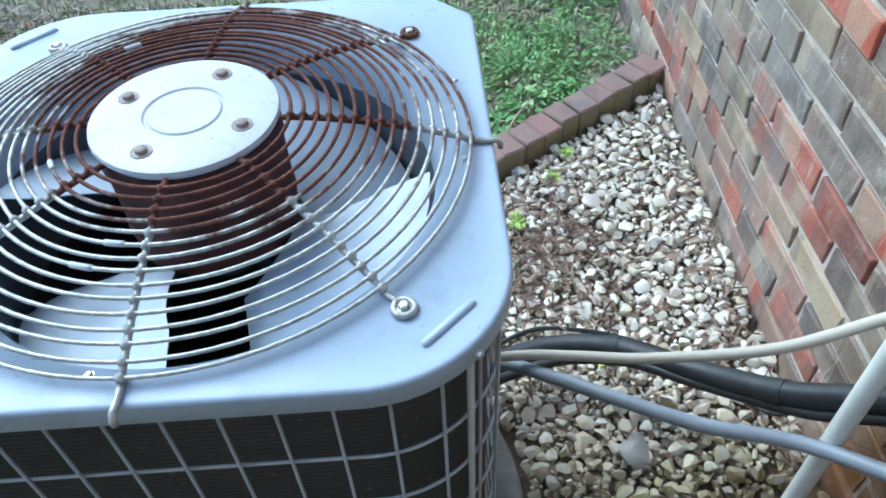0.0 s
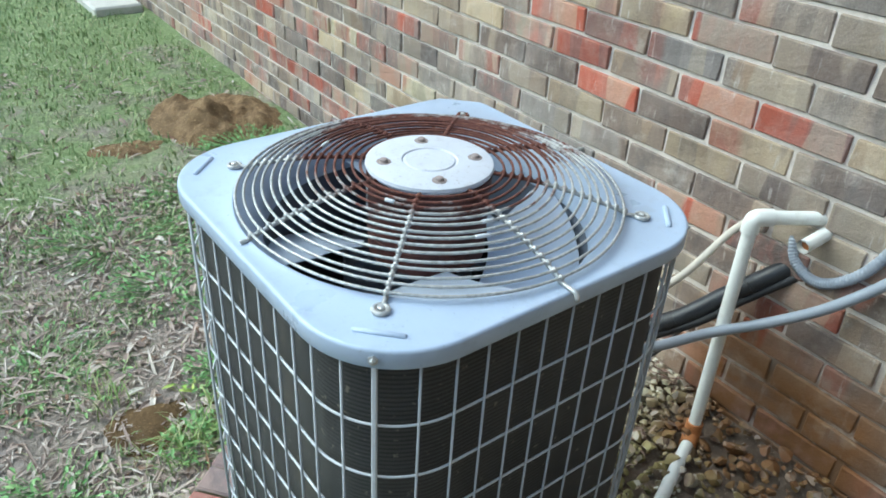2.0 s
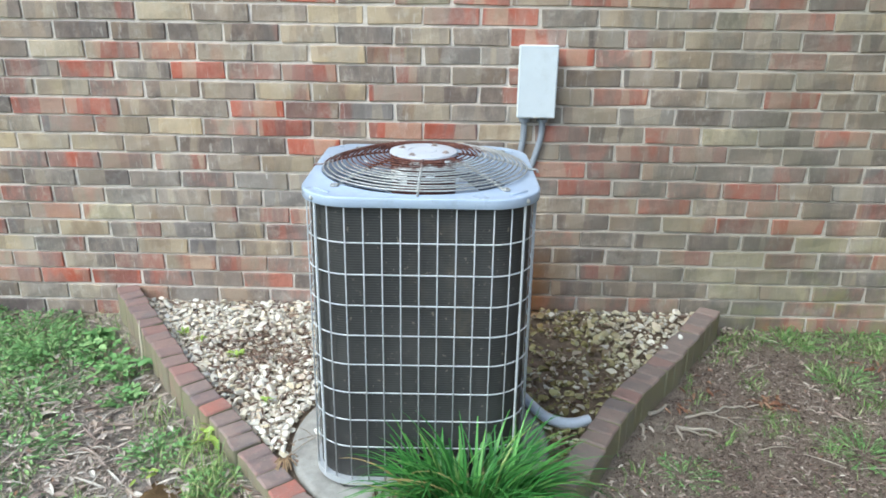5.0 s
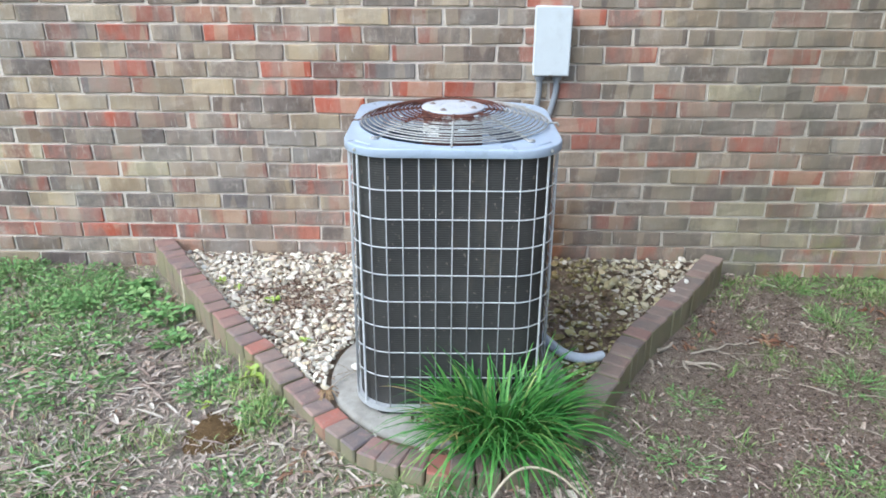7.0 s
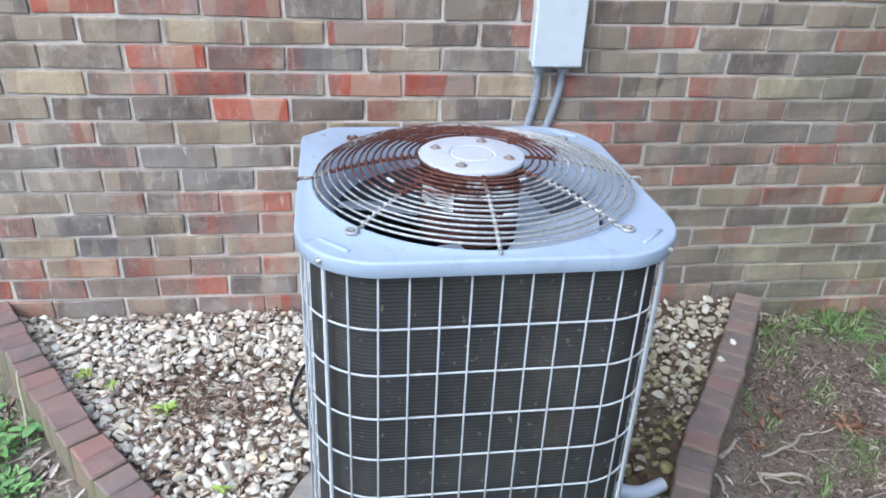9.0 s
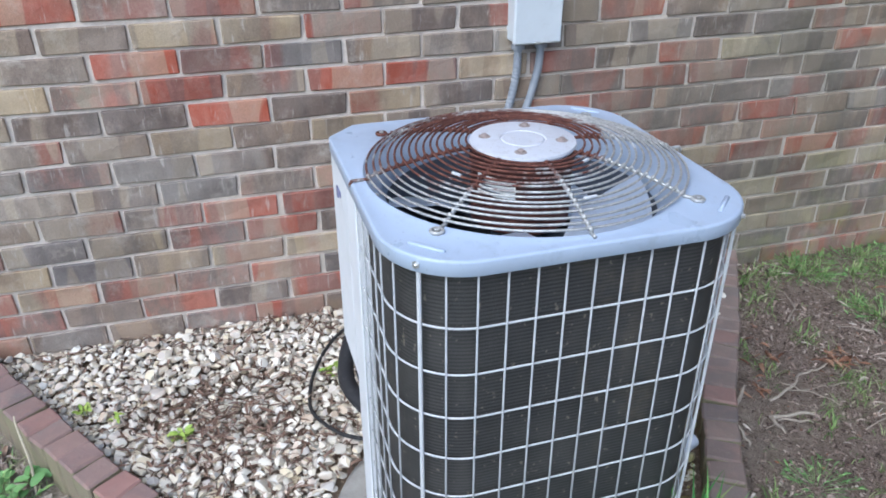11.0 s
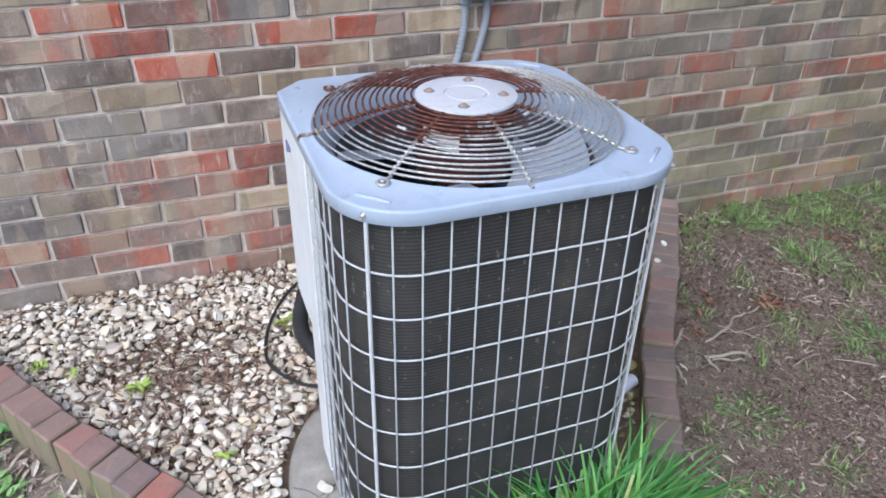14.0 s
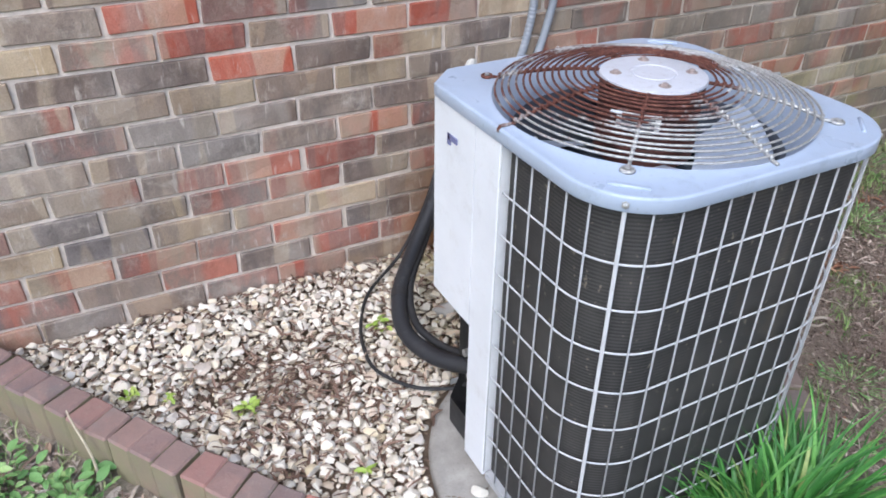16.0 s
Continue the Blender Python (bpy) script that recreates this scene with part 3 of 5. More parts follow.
g = Geo()
poly = [(p.x, p.y, -0.020) for p in EDGE2] + [(-0.035, -1.1, -0.01), (0.004, 1.2, -0.01)]
n = len(poly)
g.add(poly + [(x, y, -0.09) for x, y, z in poly], [tuple(range(n))[::-1]] + [(i, (i + 1) % n, n + (i + 1) % n, n + i) for i in range(n)])
bed_mesh = g.mesh("bed_soil", M_BEDSOIL)
bed_mesh.flip_normals()
solid("bed_soil", bed_mesh, "dark damp soil of the gravel bed against the brick wall", "soil", kind="structure")

# ---- concrete walk far along the wall ----
g = Geo()
chamfer_box(g, (-0.28, 4.35, -0.12), (0.02, 11.0, -0.005), 0.012)
solid("pavement_walk", g.mesh("walk", M_WALK), "pale concrete walk running beside the house wall", "pavement", kind="structure")

# ---- unseen south wall, added to block sky light and darken that side ----
g = Geo()
chamfer_box(g, (-4.5, -2.65, -0.4), (-0.08, -2.4, 4.6), 0.01)
solid("wall_south", g.mesh("wall_south", BRICK["t"]), "plain unseen brick wall added to block the southern sky", "wall", kind="structure")

# ---- house wall ----
g = Geo()
chamfer_box(g, (0.007, -7.5, -0.4), (0.25, 13.4, 2.75), 0.002)
wall = solid("wall_house", g.mesh("mortar", M_MORTAR), "mixed red, grey and buff brick house wall with pale mortar", "wall", kind="structure", loc=WALL)


# ---- condenser ----
unit = thing("condenser_unit", (UX, UY, 0.0), "square blue-grey air conditioner condenser with wire cage on concrete pad", "air conditioner")
H, R = 0.286, 0.125             # half width and corner radius of its lid
TOP = 0.803
LIP = 0.779                     # lower edge of its skirt
GX, GY, TURN = -0.896, 0.027, -2.0    # middle of the fan guard and its turn in degrees


def outline(q, inset=0.0, cut=0.055):
    """The lid's edge, seen from above, in the direction q from the middle: a rounded square with one cut corner."""
    c, s = math.cos(q), math.sin(q)
    h, r = H - inset, R - inset
    d = h / max(abs(c), abs(s))
    x, y = c * d, s * d
    if c > 0 and s > 0:
        k = 2 * h - cut
        if x + y > k:
            d = k / (c + s)
    elif abs(x) > h - r and abs(y) > h - r:
        ox, oy = math.copysign(h - r, c), math.copysign(h - r, s)
        b = c * ox + s * oy
        d = b + math.sqrt(b * b - (ox * ox + oy * oy - r * r))
    return Vector((UX + c * d, UY + s * d))


N = 160
QS = [2 * math.pi * (i + 0.5) / N for i in range(N)]


def loft(g, rings, slot=0):
    vs, fs = [], []
    for ring in rings:
        vs += ring
    for j in range(len(rings) - 1):
        for i in range(N):
            a, b = j * N + i, j * N + (i + 1) % N
            fs.append((a, b, b + N, a + N))
    g.add(vs, fs, slot)


def flat_ring(inset, z):
    return [(*outline(q, inset), z) for q in QS]


def round_ring(r, z):
    return [(UX + r * math.cos(q), UY + r * math.sin(q), z) for q in QS]


g = Geo()
loft(g, [flat_ring(0.006, LIP), flat_ring(0.0012, LIP), flat_ring(0, LIP + 0.0015), flat_ring(0, TOP - 0.0045), flat_ring(0.0003, TOP - 0.0028), flat_ring(0.0013, TOP - 0.0011), flat_ring(0.0030, TOP - 0.0002), flat_ring(0.0045, TOP),
         flat_ring(0.009, TOP), round_ring(0.268, TOP + 0.0004), round_ring(0.2655, TOP + 0.0022), round_ring(0.2625, TOP + 0.0022), round_ring(0.259, TOP - 0.001), round_ring(0.252, TOP - 0.008), round_ring(0.244, TOP - 0.0155), round_ring(0.236, TOP - 0.025),
         round_ring(0.231, TOP - 0.034), round_ring(0.2285, TOP - 0.046), round_ring(0.228, TOP - 0.060)])
lid = part("lid", g.mesh("lid", M_LID, True, 40), unit, "weathered blue-grey enamelled steel lid with a flared round fan opening")
g = Geo()
loft(g, [round_ring(0.2288, TOP - 0.055), round_ring(0.2275, TOP - 0.07), round_ring(0.2275, 0.66), round_ring(0.232, 0.62), round_ring(0.236, 0.618), round_ring(0.234, TOP - 0.055)])
part("fan_shroud", g.mesh("fan_shroud", M_SHROUD, True, 40), unit, "grey steel venturi ring round the fan")

# pressed ribs, skirt screws and rivets on the lid
for q, turn in ((135, 45), (225, -45), (315, 45)):
    c, s = math.cos(radians(q)), math.sin(radians(q))
    g = Geo()
    chamfer_box(g, (-0.029, -0.0036, -0.002), (0.029, 0.0036, 0.0035), 0.002)
    part("pressed_rib", g.mesh("pressed_rib", M_LID, True), lid, loc=Matrix.Translation((UX + 0.325 * c, UY + 0.325 * s, TOP)) @ Matrix.Rotation(radians(q + 89), 4, "Z"))
screw_geo = Geo()
lathe(screw_geo, [(0.0072, 0), (0.0072, 0.002), (0.0046, 0.0022), (0.0046, 0.006), (0.003, 0.007)], 6, close_top=True)
screw_mesh = screw_geo.mesh("screw", M_SCREW)
for q in (135, 225, 315):
    p = outline(radians(q))
    part("screw", screw_mesh, lid, "zinc hex screw", Matrix.Translation((p.x, p.y, 0.7905)) @ Matrix.Scale(0.8, 4) @ Matrix.Rotation(radians(q), 4, "Z") @ Matrix.Rotation(radians(90), 4, "Y"))
for q in (100, 262, 352, 20):
    p = outline(radians(q), 0.03)
    part("rivet", screw_mesh, lid, "small zinc rivet", Matrix.Translation((p.x, p.y, TOP - 0.001)) @ Matrix.Diagonal((0.6, 0.6, 0.5, 1)))

# ---- fan guard ----
guard = part("fan_guard", None, unit, "domed wire fan guard, zinc outside and rusted towards the middle")


def dome(r):
    return TOP + 0.007 + 0.036 * (1 - min(1.0, max(0.0, (r - 0.085) / 0.185)) ** 1.7)


RINGS = [0.097 + i * 0.0118 for i in range(15)]
for r in RINGS:
    g = Geo()
    wob = random.Random(int(r * 1e4))
    ph = wob.uniform(0, 6)
    line = [Vector((GX + (r + 0.0007 * math.sin(3 * q + ph)) * math.cos(q), GY + (r + 0.0007 * math.sin(3 * q + ph)) * math.sin(q), dome(r) + 0.0008 * math.sin(2 * q + ph))) for q in [2 * math.pi * i / 84 for i in range(84)]]
    tube(g, line, 0.0020, 6, closed=True)
    part("ring", g.mesh("ring", M_WIRE, True), guard)
for k in range(8):
    q = radians(45 * k + TURN)
    c, s = math.cos(q), math.sin(q)
    corner = k % 2 == 1
    hooked = k in (0, 2, 6)         # hooked over the skirt; the west one ends on the lid
    end = 0.279 if corner else 0.288 if hooked else 0.276
    rs = [0.082 + (end - 0.082) * i / 40 for i in range(41)]
    line = [Vector((GX + r * c, GY + r * s, (dome(r) - 0.0035 if r < 0.262 else TOP + 0.0032))) for r in rs]
    if hooked:
        line += [Vector((GX + 0.2915 * c, GY + 0.2915 * s, TOP - 0.002)), Vector((GX + 0.2915 * c, GY + 0.2915 * s, TOP - 0.006))]
    g = Geo()
    tube(g, line, 0.0030, 6)
    for r in RINGS:                # weld beads at the crossings
        lathe(g, [(0.0005, dome(r) - 0.0052), (0.0040, dome(r) - 0.003), (0.0043, dome(r)), (0.0030, dome(r) + 0.0025), (0.0004, dome(r) + 0.0034)], 6, (GX + r * c, GY + r * s))
    if corner:                     # eyelet and bolt
        ex, ey = GX + 0.286 * c, GY + 0.286 * s
        tube(g, [Vector((ex + 0.0085 * math.cos(a), ey + 0.0085 * math.sin(a), TOP + 0.0032)) for a in [2 * math.pi * i / 14 for i in range(14)]], 0.0030, 6, closed=True)
    spoke = part("spoke", g.mesh("spoke", M_WIRE, True), guard)
    if corner:
        part("bolt", screw_mesh, unit, "zinc guard bolt", Matrix.Translation((GX + 0.286 * c, GY + 0.286 * s, TOP + 0.001)))

# white paint flecks left on some rings
for r, q in ((0.118, 208), (0.198, 185), (0.180, 253), (0.156, 259), (0.167, 120)):
    r = min(RINGS, key=lambda k: abs(k - r))
    g = Geo()
    tube(g, [Vector((GX + r * math.cos(radians(q + d)), GY + r * math.sin(radians(q + d)), dome(r) + 0.001)) for d in (-3, -1.5, 0, 1.5, 3)], 0.0027, 6)
    part("paint_fleck", g.mesh("paint_fleck", M_CAGE, True), guard, "fleck of white paint on the wire")

# ---- motor and fan ----
g = Geo()
zt = TOP + 0.047
lathe(g, [(0.078, zt - 0.010), (0.086, zt - 0.009), (0.088, zt - 0.005), (0.0868, zt - 0.001), (0.084, zt), (0.0385, zt + 0.0005), (0.0370, zt - 0.0014), (0.0350, zt - 0.0014), (0.0335, zt + 0.0005)], 56, (UX, UY), close_top=True, close_bottom=True)
hub = part("hub_plate", g.mesh("hub_plate", M_HUB, True, 35), unit, "chalky white round motor plate with a pressed circle")
for k in range(4):
    q = radians(65 + 90 * k)
    g = Geo()
    cx, cy = UX + 0.063 * math.cos(q), UY + 0.063 * math.sin(q)
    lathe(g, [(0.0105, zt - 0.001), (0.0100, zt + 0.0010), (0.0075, zt + 0.0004), (0.0058, zt + 0.0010), (0.0054, zt + 0.0045), (0.0036, zt + 0.0055)], 10, (cx, cy), close_top=True)
    part("bolt", g.mesh("hub_bolt", M_HUBBOLT, True, 40), hub, "rusty bolt in a dimple")
g = Geo()
lathe(g, [(0.02, 0.700), (0.060, 0.701), (0.074, 0.708), (0.084, 0.716), (0.084, 0.740), (0.0855, 0.742), (0.0855, 0.747), (0.084, 0.749), (0.084, 0.812), (0.086, 0.815), (0.086, 0.838), (0.080, 0.842)], 40, (UX, UY), close_top=True, close_bottom=True)
motor = part("motor", g.mesh("motor", M_RUST, True, 35), unit, "rust-brown fan motor hanging under the plate")
g = Geo()
qs = [radians(104 + 6 * i) for i in range(9)]
vs = [(UX + rr * math.cos(q), UY + rr * math.sin(q), z) for rr in (0.0840, 0.0862) for z in (0.778, 0.809) for q in qs]
fs = []
for i in range(8):
    fs += [(18 + i, 19 + i, 28 + i, 27 + i), (i + 1, i, 9 + i, 10 + i), (i, i + 1, 19 + i, 18 + i), (10 + i, 9 + i, 27 + i, 28 + i)]
fs += [(0, 18, 27, 9), (8, 17, 35, 26)]
g.add(vs, fs)
lab = part("label", g.mesh("label", M_LABEL, True, 40), motor, "torn white paper label")
for j in range(3):
    g = Geo()
    zz = 0.801 - j * 0.008
    vs = [(UX + rr * math.cos(q), UY + rr * math.sin(q), z) for rr in (0.0860, 0.0868) for z in (zz - 0.0015, zz + 0.0015) for q in qs[1:8]]
    g.add(vs, [(14 + i, 15 + i, 22 + i, 21 + i) for i in range(6)])
    part("print_line", g.mesh("print_line", M_BAR), lab)

fan = part("fan", None, unit, "four-bladed aluminium fan under the motor, at rest")
g = Geo()
lathe(g, [(0.012, 0.700), (0.012, 0.692), (0.045, 0.690), (0.048, 0.674), (0.012, 0.670)], 28, (UX, UY), close_bottom=True)
for mid in (225, 315, 45, 135):
    c, s = math.cos(radians(mid)), math.sin(radians(mid))
    tube(g, [Vector((UX + r * c, UY + r * s, z)) for r, z in ((0.03, 0.684), (0.075, 0.688), (0.125, 0.700))], 0.007, 6)
part("spider", g.mesh("spider", M_SHROUD, True, 35), fan)
for mid in (225, 315, 45, 135):
    g = Geo()
    top, bot = [], []
    for i in range(9):
        u = i / 8
        r = 0.090 + u * 0.133
        half = radians(27 + 10 * min(1, u * 1.5))
        for j in range(9):
            v = j / 8 * 2 - 1
            q = radians(mid) + v * half + radians(8) * u
            z = 0.702 + v * (0.024 + 0.032 * u) + 0.008 * (1 - v * v)
            top.append((UX + r * math.cos(q), UY + r * math.sin(q), z + 0.0008))
            bot.append((UX + r * math.cos(q), UY + r * math.sin(q), z - 0.0008))
    fs = []
    for i in range(8):
        for j in range(8):
            a = i * 9 + j
            fs += [(a, a + 9, a + 10, a + 1), (81 + a, 81 + a + 1, 81 + a + 10, 81 + a + 9)]
    for i in range(8):
        fs += [(i * 9, 81 + i * 9, 81 + i * 9 + 9, i * 9 + 9), (i * 9 + 8, i * 9 + 17, 81 + i * 9 + 17, 81 + i * 9 + 8), (72 + i, 81 + 72 + i, 81 + 73 + i, 73 + i)]
    g.add(top + bot, fs)
    part("blade", g.mesh("blade", M_BLADEMETAL, True, 40), fan, "broad pitched aluminium blade")


# ---- cage, coil, panel ----
def cage_line(inset, start, end, step):
    """The cage's plan from the panel on the north side, round the west, south and east sides."""
    h, r = H - inset, R - inset
    pts = []
    pts.append(Vector((UX + start, UY + h)))
    pts.append(Vector((UX - h + r, UY + h)))
    for cx, cy, a0 in ((-1, 1, 90), (-1, -1, 180), (1, -1, 270)):
        for i in range(1, 19):
            a = radians(a0 + 5 * i)
            pts.append(Vector((UX + cx * (h - r) + r * math.cos(a), UY + cy * (h - r) + r * math.sin(a))))
        if (cx, cy) == (-1, 1):
            pts.append(Vector((UX - h, UY - h + r)))
        elif (cx, cy) == (-1, -1):
            pts.append(Vector((UX + h - r, UY - h)))
    pts.append(Vector((UX + h, UY + end)))
    out, left = [pts[0]], step
    for a, b in zip(pts, pts[1:]):
        d = (b - a).length
        while d >= left and d > 1e-9:
            a = a + (b - a) * (left / d)
            d -= left
            out.append(a)
            left = step
        left -= d
    return out


cage = part("wire_cage", None, unit, "pale grey vinyl-coated wire cage over the coil")
fine = cage_line(0.0105, 0.004, 0.17, 0.008)
for z in [0.136 + 0.0793 * i for i in range(8)]:
    g = Geo()
    tube(g, [Vector((p.x, p.y, z)) for p in fine], 0.0018, 6)
    part("horizontal_wire", g.mesh("horizontal_wire", M_CAGE, True), cage)
g = Geo()
tube(g, [Vector((0, 0, 0.032)), Vector((0, 0, 0.780))], 0.0017, 6)
upright = g.mesh("vertical_wire", M_CAGEDULL, True)
strips = [outline(radians(q), 0.0065) for q in (135, 225, 315)]
for p in cage_line(0.0075, 0.0094, 0.17, 0.043):
    if min((p - s).length for s in strips) < 0.012:
        continue
    part("vertical_wire", upright, cage, loc=Matrix.Translation((p.x, p.y, 0)))
for q in (135, 225, 315):
    p = outline(radians(q), 0.0065)
    g = Geo()
    chamfer_box(g, (-0.0025, -0.0031, 0.030), (0.0025, 0.0031, 0.781), 0.0012)
    part("corner_strip", g.mesh("corner_strip", M_CAGE), cage, "pale steel corner strip", Matrix.Translation((p.x, p.y, 0)) @ Matrix.Rotation(radians(q), 4, "Z"))

g = Geo()
for line, flip in ((cage_line(0.020, 0.0, 0.20, 0.01), False), (cage_line(0.045, 0.0, 0.20, 0.01), True)):
    k = len(line)
    vs = [(p.x, p.y, z) for z in (0.03, 0.781) for p in line]
    g.add(vs, [(i, i + 1, k + i + 1, k + i) if flip else (i + 1, i, k + i, k + i + 1) for i in range(k - 1)])
coil = part("coil", g.mesh("coil", M_FIN, True, 40), unit, "dusty dark grey condenser coil with fine level fins")

# base pan: pale rim, dark underside, feet
rim_line = cage_line(0.006, 0.0, 0.22, 0.01)
g = Geo()
k = len(rim_line)
inner = cage_line(0.030, 0.0, 0.22, 0.01)
vs = [(p.x, p.y, z) for z in (0.020, 0.038) for p in rim_line]
g.add(vs, [(i + 1, i, k + i, k + i + 1) for i in range(k - 1)])
m = min(k, len(inner))
g.add([(p.x, p.y, 0.038) for p in rim_line[:m]] + [(p.x, p.y, 0.039) for p in inner[:m]], [(i, m + i, m + i + 1, i + 1) for i in range(m - 1)])
part("base_rim", g.mesh("base_rim", M_CAGEDULL, True, 40), unit, "pale grey rim of the base pan")
g = Geo()
chamfer_box(g, (UX - 0.258, UY - 0.258, 0.012), (UX + 0.258, UY + 0.258, 0.034), 0.06)
part("base_pan", g.mesh("base_pan", M_BLACK), unit, "dark base pan")
for cx in (-0.17, 0.17):
    for cy in (-0.17, 0.17):
        g = Geo()
        lathe(g, [(0.035, 0.0), (0.035, 0.016)], 16, (UX + cx, UY + cy), close_top=True, close_bottom=True)
        part("foot", g.mesh("foot", M_BLACK, True, 35), unit)

# service panel at the cut corner: full height strip, upper box, open recess below
yn = UY + H - 0.004
xs0, xs1, xs2 = UX + 0.008, UX + 0.088, UX + H - 0.052
g = Geo()
chamfer_box(g, (xs0, yn - 0.03, 0.020), (xs1, yn, 0.80), 0.003)
panel = part("service_panel", g.mesh("panel_strip", M_PANEL, True, 35), unit, "chalky white enamelled service panel, cut away below")
g = Geo()
ye = UY + H - 0.056
pts = [(xs1, yn), (xs2, yn), (UX + H - 0.004, ye), (UX + H - 0.004, ye - 0.06), (UX + 0.205, ye - 0.06), (xs1, yn - 0.02)]
n5 = len(pts)
g.add([(x, y, 0.365) for x, y in pts] + [(x, y, 0.800) for x, y in pts], [tuple(range(n5))[::-1], tuple(range(n5, 2 * n5))] + [(i, (i + 1) % n5, n5 + (i + 1) % n5, n5 + i) for i in range(n5)])
part("control_box", g.mesh("control_box", M_PANEL), unit, "white enamelled control box above the pipe recess")
g = Geo()
chamfer_box(g, (-0.017, -0.0015, -0.006), (0.017, 0.0015, 0.006), 0.0012)
chamfer_box(g, (0.007, -0.0015, -0.016), (0.019, 0.0015, 0.006), 0.0012)
part("badge", g.mesh("badge", M_BADGE), unit, "small worn purple badge", Matrix.Translation((UX + 0.163, yn + 0.001, 0.722)))
g = Geo()
chamfer_box(g, (xs1 - 0.002, ye - 0.12, 0.02), (UX + H - 0.02, ye - 0.105, 0.366), 0.003)
part("recess_plate", g.mesh("recess_plate", M_SHROUD), unit, "grey plate behind the pipe valves")
for i, (vx, vz, rr) in enumerate(((UX + 0.20, 0.105, 0.013), (UX + 0.225, 0.16, 0.009))):
    g = Geo()
    tube(g, [Vector((vx, ye - 0.106, vz)), Vector((vx, ye - 0.02, vz))], rr, 10)
    tube(g, [Vector((vx, ye - 0.06, vz)), Vector((vx, ye - 0.06, vz + 0.04))], rr * 0.9, 8)
    part("service_valve", g.mesh("service_valve", M_SCREW, True, 40), unit, "dull metal service valve")

# ---- round pad ----
pad = thing("concrete_pad", (-0.918, 0.035, -0.07), "round weathered grey concrete pad, cracked, under the condenser", "concrete pad")
g = Geo()
lathe(g, [(0.374, -0.07), (0.375, -0.018), (0.3735, -0.010), (0.370, -0.005), (0.364, -0.0015), (0.356, 0.0)], 96, (-0.918, 0.035), close_top=True)
part("slab", g.mesh("pad", M_PAD, True, 40), pad)
for line, width in (([(-0.886, 0.280), (-0.915, 0.322), (-0.930, 0.352), (-0.950, 0.388), (-0.968, 0.404)], 0.0022), ([(-0.930, 0.352), (-0.905, 0.372), (-0.885, 0.402)], 0.0015), ([(-1.190, 0.03), (-1.235, 0.02), (-1.286, 0.035)], 0.0016)):
    g = Geo()
    run = spline([(x, y, 0.0008) for x, y in line], 18)
    for i in range(17):
        a, b = run[i], run[i + 1]
        d = (b - a).normalized()
        n = Vector((-d.y, d.x, 0)) * width * (0.6 + 0.5 * math.sin(i * 2.3))
        g.add([a - n, b - n, b + n, a + n], [(0, 1, 2, 3)])
    part("crack", g.mesh("crack", M_BEDSOIL), pad, "dirt-filled hairline crack")

# ---- edging of standing bricks ----
edging = thing("brick_edging", (-1.40, 0.0, LAWN), "v-shaped garden edging of worn red-brown bricks set on end", "garden edging")
rnd = random.Random(5)
variants = []
for i in range(6):
    g = Geo()
    chamfer_box(g, (-0.0320, -0.0415, -0.10), (0.0320, 0.0415, 0.10), 0.0046, jitter=0.0026, rnd=rnd)
    variants.append(g.mesh("edging_brick", M_EDGING))
g = Geo()
chamfer_box(g, (-0.0320, -0.0415, -0.10), (0.0320, 0.0415, 0.10), 0.0046, jitter=0.0026, rnd=rnd)
red_brick = g.mesh("red_edging_brick", M_EDGERED)
acc = 0.0
spots = [(EDGE[0], EDGE[1] - EDGE[0])]
for a, b in zip(EDGE, EDGE[1:]):
    acc += (b - a).length
    if acc >= 0.0645:
        acc -= 0.0645
        spots.append((b, b - a))


def edge_top(y):
    """The edging dips towards its nose, where it is level with the pad."""
    marks = ((-1.2, 0.066), (-0.55, 0.056), (-0.15, 0.010), (0.1, 0.0), (0.40, 0.0), (0.69, 0.034), (0.89, 0.056), (1.3, 0.080))
    for (a, za), (b, zb) in zip(marks, marks[1:]):
        if y <= b:
            return za + (zb - za) * max(0.0, (y - a) / (b - a))
    return marks[-1][1]


reds = [min(range(len(spots)), key=lambda i: math.hypot(spots[i][0].x - a, spots[i][0].y - b)) for a, b in ((-0.811, 0.686), (-1.175, 0.383), (-1.372, 0.06))]
for i, (p, t) in enumerate(spots):
    loose = 0.4 if p.y < -0.3 else 0.8
    yaw = math.degrees(math.atan2(t.y, t.x)) + loose * rnd.uniform(-2.5, 2.5)
    top = edge_top(p.y) + loose * rnd.uniform(-0.005, 0.005)
    red = i in reds
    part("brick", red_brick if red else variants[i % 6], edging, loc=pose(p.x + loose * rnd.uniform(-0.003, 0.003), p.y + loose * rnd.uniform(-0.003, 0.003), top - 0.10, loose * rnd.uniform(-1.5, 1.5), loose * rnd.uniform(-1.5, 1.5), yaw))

# ---- gravel ----
SHAPES = pebble_shapes(30, 3, 1, 0.34, 11, 1.0)
rnd = random.Random(11)
g = Geo()
cells = {}


def fits(x, y, z, s):
    """Whether a stone of that size finds room; if so, its place is kept."""
    i, j = int(x // 0.03), int(y // 0.03)
    for k in range(i - 2, i + 3):
        for m in range(j - 2, j + 3):
            for ox, oy, oz, t in cells.get((k, m), ()):
                if (ox - x) ** 2 + (oy - y) ** 2 + (1.55 * (oz - z)) ** 2 < (0.74 * (s + t)) ** 2:
                    return False
    cells.setdefault((i, j), []).append((x, y, z, s))
    return True


